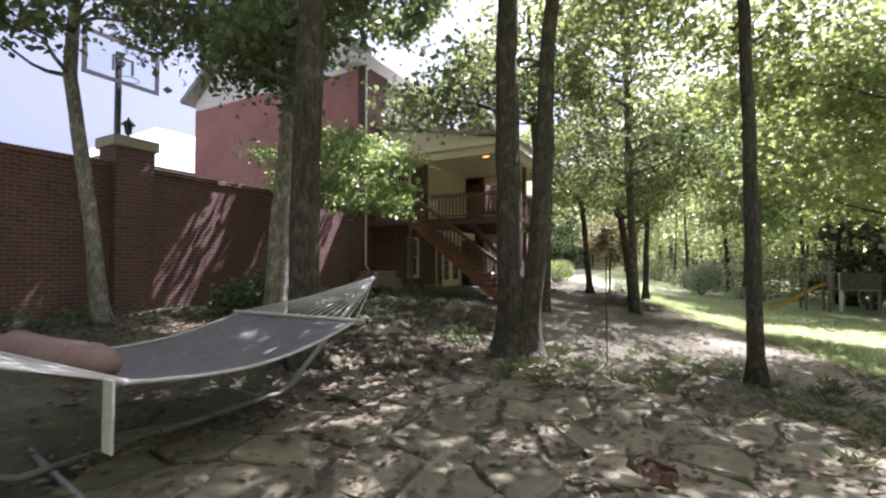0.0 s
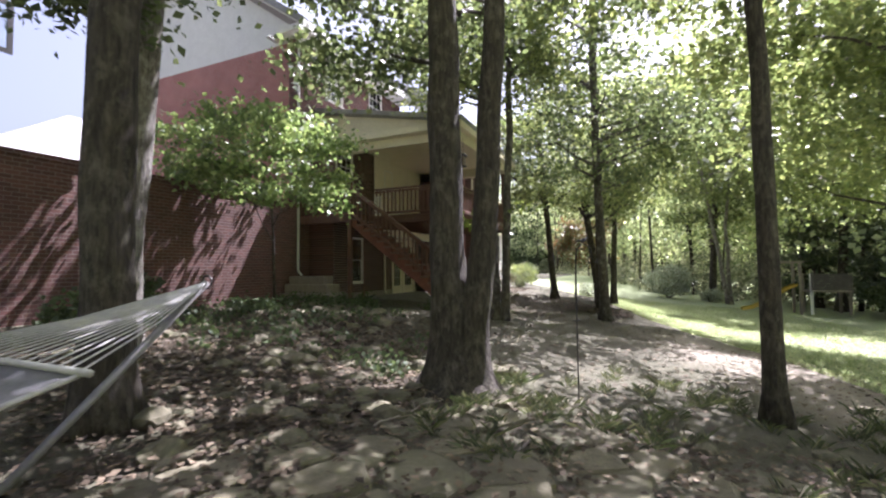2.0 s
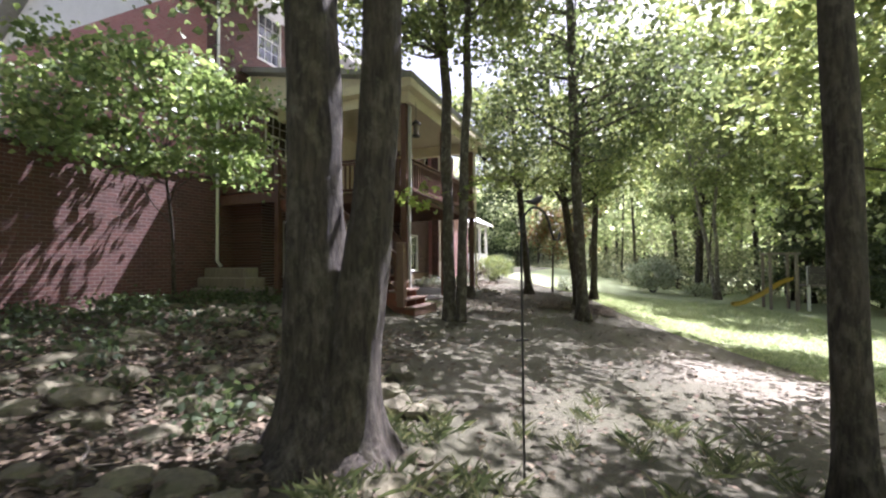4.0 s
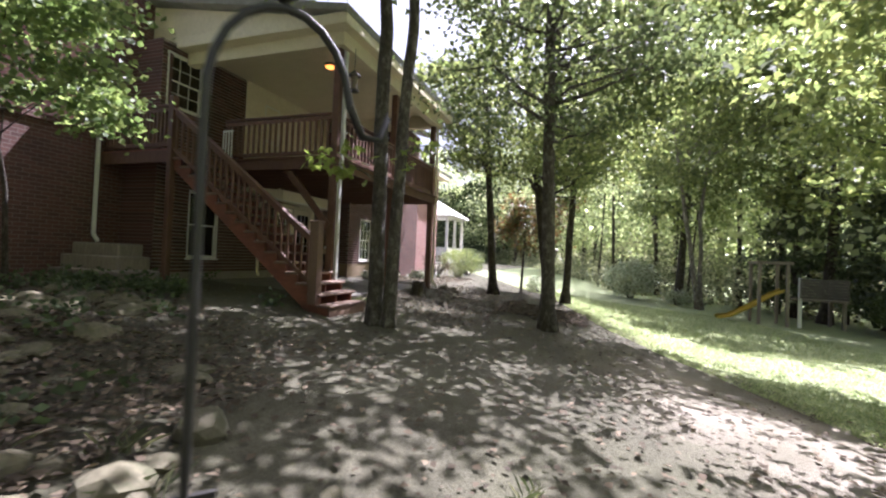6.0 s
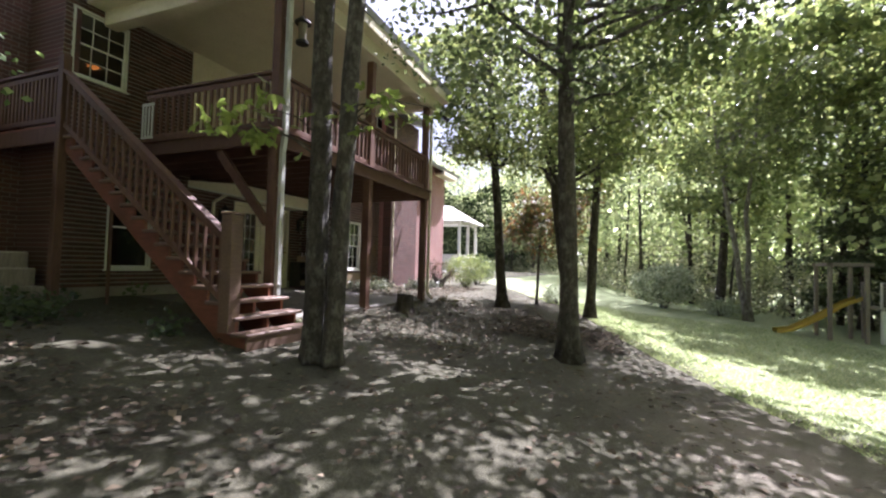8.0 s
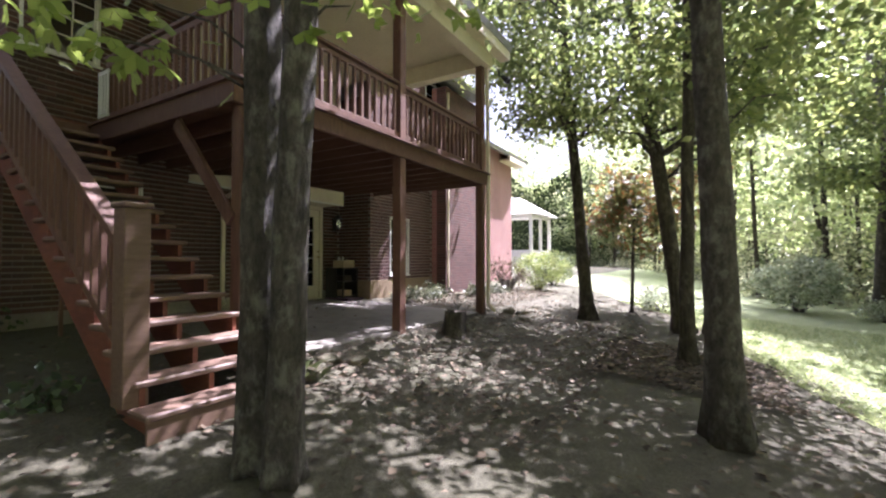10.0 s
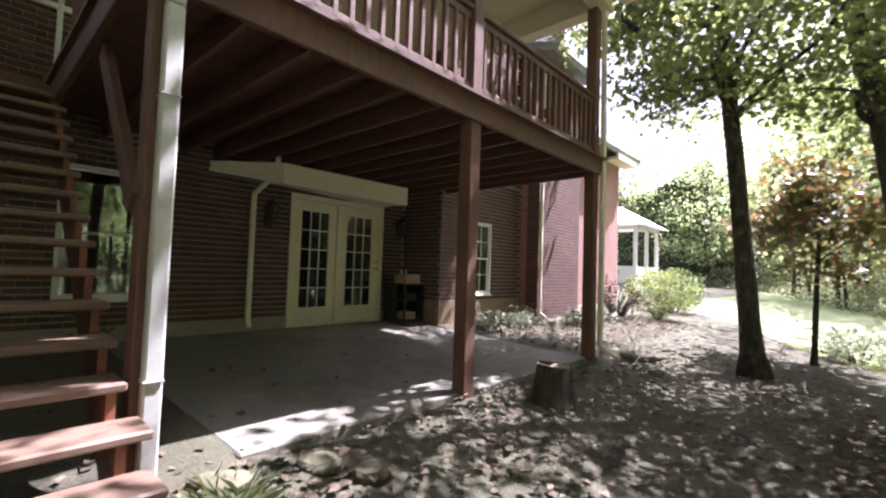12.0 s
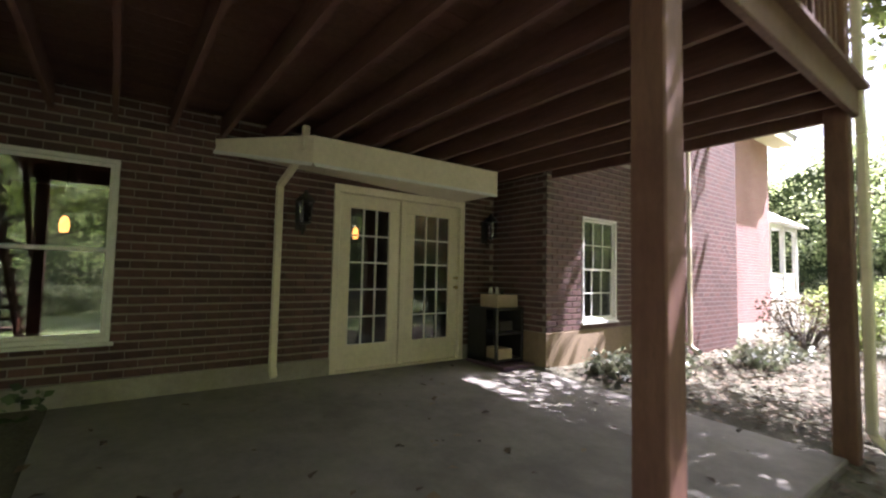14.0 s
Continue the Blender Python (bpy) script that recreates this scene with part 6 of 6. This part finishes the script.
def ground_plants():
    rng = np.random.default_rng(9)
    cl = []
    for cx, cy, sx, sy, n in ((-9.0, 9.5, 0.7, 2.2, 75), (-6.6, 9.6, 0.9, 0.8, 12), (-8.2, 12.3, 0.8, 0.5, 50), (-9.6, 2.5, 0.5, 1.6, 50), (-4.2, 7.2, 1.2, 0.6, 6), (-5.2, 7.8, 1.1, 0.8, 9), (-6.9, 8.2, 0.9, 0.8, 14)):
        for _ in range(n):
            x, y = cx + rng.normal() * sx, cy + rng.normal() * sy
            if x > UX + 0.15:
                cl.append((x, y, float(ground_z(x, y)) + 0.16))
    c = np.repeat(np.array(cl), 26, axis=0)
    c = c + rng.normal(size=c.shape) * np.array([0.14, 0.14, 0.07])
    tagged(new("ground_cover", quads("ground_cover", leaf_quads(rng, c, 0.09, -0.1, 0.5), M["leaf_low"])), "low leafy ground cover below the garden wall", "ground cover", "", "stuff")


def blades(rng, p, h, w):
    k = len(p)
    a = rng.uniform(0, 2 * math.pi, k)
    s = np.stack([np.cos(a), np.sin(a), np.zeros(k)], 1) * (w * rng.uniform(0.6, 1.2, (k, 1)))
    lean = rng.normal(size=(k, 3)) * 0.35
    lean[:, 2] = 1
    t = lean * (h * rng.uniform(0.5, 1.2, (k, 1)))
    return np.stack([p - s, p + s, p + t * np.array([1.2, 1.2, 0.75]) + s * 0.7, p + t * np.array([2.2, 2.2, 1.0])], 1)


def grasses():
    rng = np.random.default_rng(10)
    x0 = rng.uniform(0, 1, 70000) ** 1.5 * 7.5 - 0.5
    y = rng.uniform(8, 27, 70000)
    x = lawn_edge(y) + x0
    p = np.stack([x, y, ground_z(x, y)], 1)
    tagged(new("lawn_grass", quads("lawn_grass", blades(rng, p, 0.05, 0.006), M["grass"])), "short mown lawn grass", "grass", "", "stuff")
    pts = []
    for cx, cy, sx, sy, n in ((-1.7, 5.9, 0.35, 0.2, 10), (-0.9, 7.3, 0.6, 0.25, 16), (2.3, 7.4, 0.9, 0.7, 34), (1.9, 5.6, 0.7, 0.8, 22), (3.2, 9.0, 0.6, 0.9, 22), (-2.2, 8.1, 0.5, 0.3, 8), (-4.95, 14.98, 0.14, 0.1, 7), (-3.3, 7.9, 0.8, 0.5, 16), (-0.6, 8.8, 1.0, 0.6, 22), (-1.8, 7.0, 0.4, 0.15, 10)):
        for _ in range(n):
            gx, gy = cx + rng.normal() * sx, cy + rng.normal() * sy
            pts += [(gx + rng.normal() * 0.06, gy + rng.normal() * 0.06, float(ground_z(gx, gy))) for _ in range(34)]
    tagged(new("grass_tufts", quads("grass_tufts", blades(rng, np.array(pts), 0.13, 0.004), M["grass_dull"])), "long arching grass tufts among the stones", "grass", "", "stuff")


def twigs():
    rng = np.random.default_rng(14)
    for k, (x, y) in enumerate([(-5.6, 6.2), (-6.4, 7.4), (-4.0, 6.6), (-7.3, 8.6), (-3.2, 8.3), (-1.3, 6.2), (-5.0, 9.2), (1.3, 6.6), (-6.0, 5.2), (-2.6, 5.6), (0.4, 5.2), (-6.9, 10.2)]):
        z = float(ground_z(x, y)) + 0.03
        a, long = rng.uniform(0, 6.3), rng.uniform(0.4, 1.3)
        ob = thing("fallen_branch", "bare grey-brown twig lying on the leaf litter", "branch", (x, y, z), "fallen branches")
        bm = bmesh.new()
        pts = [Vector((math.cos(a) * long * f + rng.normal() * 0.03, math.sin(a) * long * f + rng.normal() * 0.03, 0.01 + 0.03 * f)) for f in np.linspace(0, 1, 6)]
        tube(bm, pts, [0.014, 0.013, 0.011, 0.009, 0.007, 0.004], 6)
        for q in (2, 3, 4):
            d = Vector((math.cos(a + rng.choice([-0.8, 0.8])), math.sin(a + rng.choice([-0.8, 0.8])), 0.12)) * long * 0.25
            tube(bm, [pts[q], pts[q] + d * 0.5, pts[q] + d], [0.007, 0.005, 0.003], 5)
        part("twig", bm, M["timber"], ob, smooth=True)


litter()
twigs()
ground_plants()
grasses()

# ---- flagstones ----
def flagstones():
    rng = np.random.default_rng(11)
    ob = thing("flagstone_paving", "irregular mossy brown flagstones laid in the soil", "paving", kind="structure")
    pts = [(x + rng.uniform(-0.3, 0.3), y + rng.uniform(-0.27, 0.27)) for x in np.arange(-4.9, 4.4, 0.62) for y in np.arange(-0.9, 8.4, 0.54)]
    for i, (px, py) in enumerate(pts):
        if not (-3.7 < px < 2.6 and 0.6 < py < 6.9) or py > 7.2 - 0.25 * max(0, -px) or (math.hypot(px + 2.4, py - 7.4) < 0.6) or (px < -2.6 and py > 5.2):
            continue
        poly = [(px + 0.75 * math.cos(a), py + 0.75 * math.sin(a)) for a in np.linspace(0, 2 * math.pi, 12, endpoint=False)]
        for j, (qx, qy) in enumerate(pts):
            if j == i or abs(qx - px) > 2.0 or abs(qy - py) > 2.0:
                continue
            dx, dy = qx - px, qy - py
            dl = math.hypot(dx, dy)
            lim = dl / 2 - rng.uniform(0.012, 0.04)
            out = []
            for (ax, ay), (bx, by) in zip(poly, poly[1:] + poly[:1]):
                da, db = ((ax - px) * dx + (ay - py) * dy) / dl - lim, ((bx - px) * dx + (by - py) * dy) / dl - lim
                if da <= 0:
                    out.append((ax, ay))
                if da * db < 0:
                    f = da / (da - db)
                    out.append((ax + (bx - ax) * f, ay + (by - ay) * f))
            poly = out
        if len(poly) < 3:
            continue
        rough_poly = []
        for (ax, ay), (bx, by) in zip(poly, poly[1:] + poly[:1]):
            n_ = max(1, int(math.hypot(bx - ax, by - ay) / 0.09))
            for q in range(n_):
                f = q / n_
                k_ = 1 - abs(rng.normal()) * 0.035
                rough_poly.append((px + (ax + (bx - ax) * f - px) * k_, py + (ay + (by - ay) * f - py) * k_))
        poly = rough_poly
        bm = bmesh.new()
        tx, ty, h = rng.normal() * 0.035, rng.normal() * 0.035, rng.uniform(0.025, 0.06)
        rim = [(x, y, float(ground_z(px, py)) + tx * (x - px) + ty * (y - py)) for x, y in poly]
        lo = [bm.verts.new((px + (x - px) * 1.0, py + (y - py) * 1.0, z - 0.05)) for x, y, z in rim]
        md = [bm.verts.new((px + (x - px) * (1 + rng.normal() * 0.02), py + (y - py) * (1 + rng.normal() * 0.02), z + h - 0.015)) for x, y, z in rim]
        hi = [bm.verts.new((px + (x - px) * 0.94, py + (y - py) * 0.94, z + h + rng.normal() * 0.007)) for x, y, z in rim]
        for r0, r1 in ((lo, md), (md, hi)):
            for k in range(len(r0)):
                bm.faces.new((r0[k], r0[(k + 1) % len(r0)], r1[(k + 1) % len(r0)], r1[k]))
        bm.faces.new(hi)
        part("flagstone", bm, M["stone"], ob)
flagstones()

# ---- bricks of the walls near the camera ----
def brick_course(parent, x, y0, y1, z0, z1, openings, near, limit=300):
    """Bricks proud of the mortar on a wall facing +x; the nearest are pieces of their own, the rest one mesh."""
    rng = np.random.default_rng(12)
    bw, bh, j, jv = 0.205, 0.061, 0.019, 0.006
    bm = bmesh.new()
    box(bm, -0.03, 0.006, -bw / 2, bw / 2, -bh / 2, bh / 2, 0.003)
    me = mesh_of("brick", bm, M["brick"])
    verts, faces, made = [], [], 0
    spots = []
    row, z = 0, z0 + bh / 2
    while z + bh / 2 <= z1:
        y = y0 + (bw / 2 if row % 2 else 0)
        while y + bw / 2 <= y1 + 0.1:
            c, half = y, bw / 2
            a, b = max(c - half, y0), min(c + half, y1)
            for o in openings:
                if o[2] - bh / 2 < z < o[3] + bh / 2 and a < o[1] and b > o[0]:
                    if a < o[0]:
                        b = min(b, o[0])
                    elif b > o[1]:
                        a = max(a, o[1])
                    else:
                        b = a
            if b - a > 0.03:
                spots.append(((a + b) / 2, z, b - a))
            y += bw + jv
        z += bh + j
        row += 1
    spots.sort(key=lambda s: (s[0] - near[0]) ** 2 + (s[1] - near[1]) ** 2)
    for y, z, w in spots:
        if made < limit and w > bw - 0.001:
            o = new("brick", me)
            o.parent = parent
            o.location = (x, y, z)
            made += 1
            continue
        d = 0.006 + rng.normal() * 0.001
        n = len(verts)
        ya, yb, za, zb = y - w / 2, y + w / 2, z - bh / 2, z + bh / 2
        verts += [(x - 0.03, ya, za), (x - 0.03, yb, za), (x - 0.03, yb, zb), (x - 0.03, ya, zb), (x + d, ya + 0.002, za + 0.002), (x + d, yb - 0.002, za + 0.002), (x + d, yb - 0.002, zb - 0.002), (x + d, ya + 0.002, zb - 0.002)]
        faces += [(n + 4, n + 5, n + 6, n + 7), (n, n + 1, n + 5, n + 4), (n + 1, n + 2, n + 6, n + 5), (n + 2, n + 3, n + 7, n + 6), (n + 3, n, n + 4, n + 7)]
    me2 = bpy.data.meshes.new("bricks")
    me2.from_pydata(verts, [], faces)
    me2.materials.append(M["brick_rest"])
    rest = new("bricks", me2)
    rest.parent = parent
    rest["kind"] = "stuff"


brick_course(wall_rear, WX, STEP, NORTH, PATIO + 0.19, CEIL - 0.01, [DOOR, BIG_WIN, STAIR_WIN, (16.3, 20.2, DECK - 0.01, 6)], (17.2, 1.5))
brick_course(wall_wing_low, VX, NORTH + 0.008, FY0 - 0.005, 0.87, 3.39, [WING_WIN], (20.8, 1.5))
brick_course(wall_return, 0.0, -0.01, VX - WX + 0.006, 0.87, 3.39, [], (0.5, 1.5), 100)
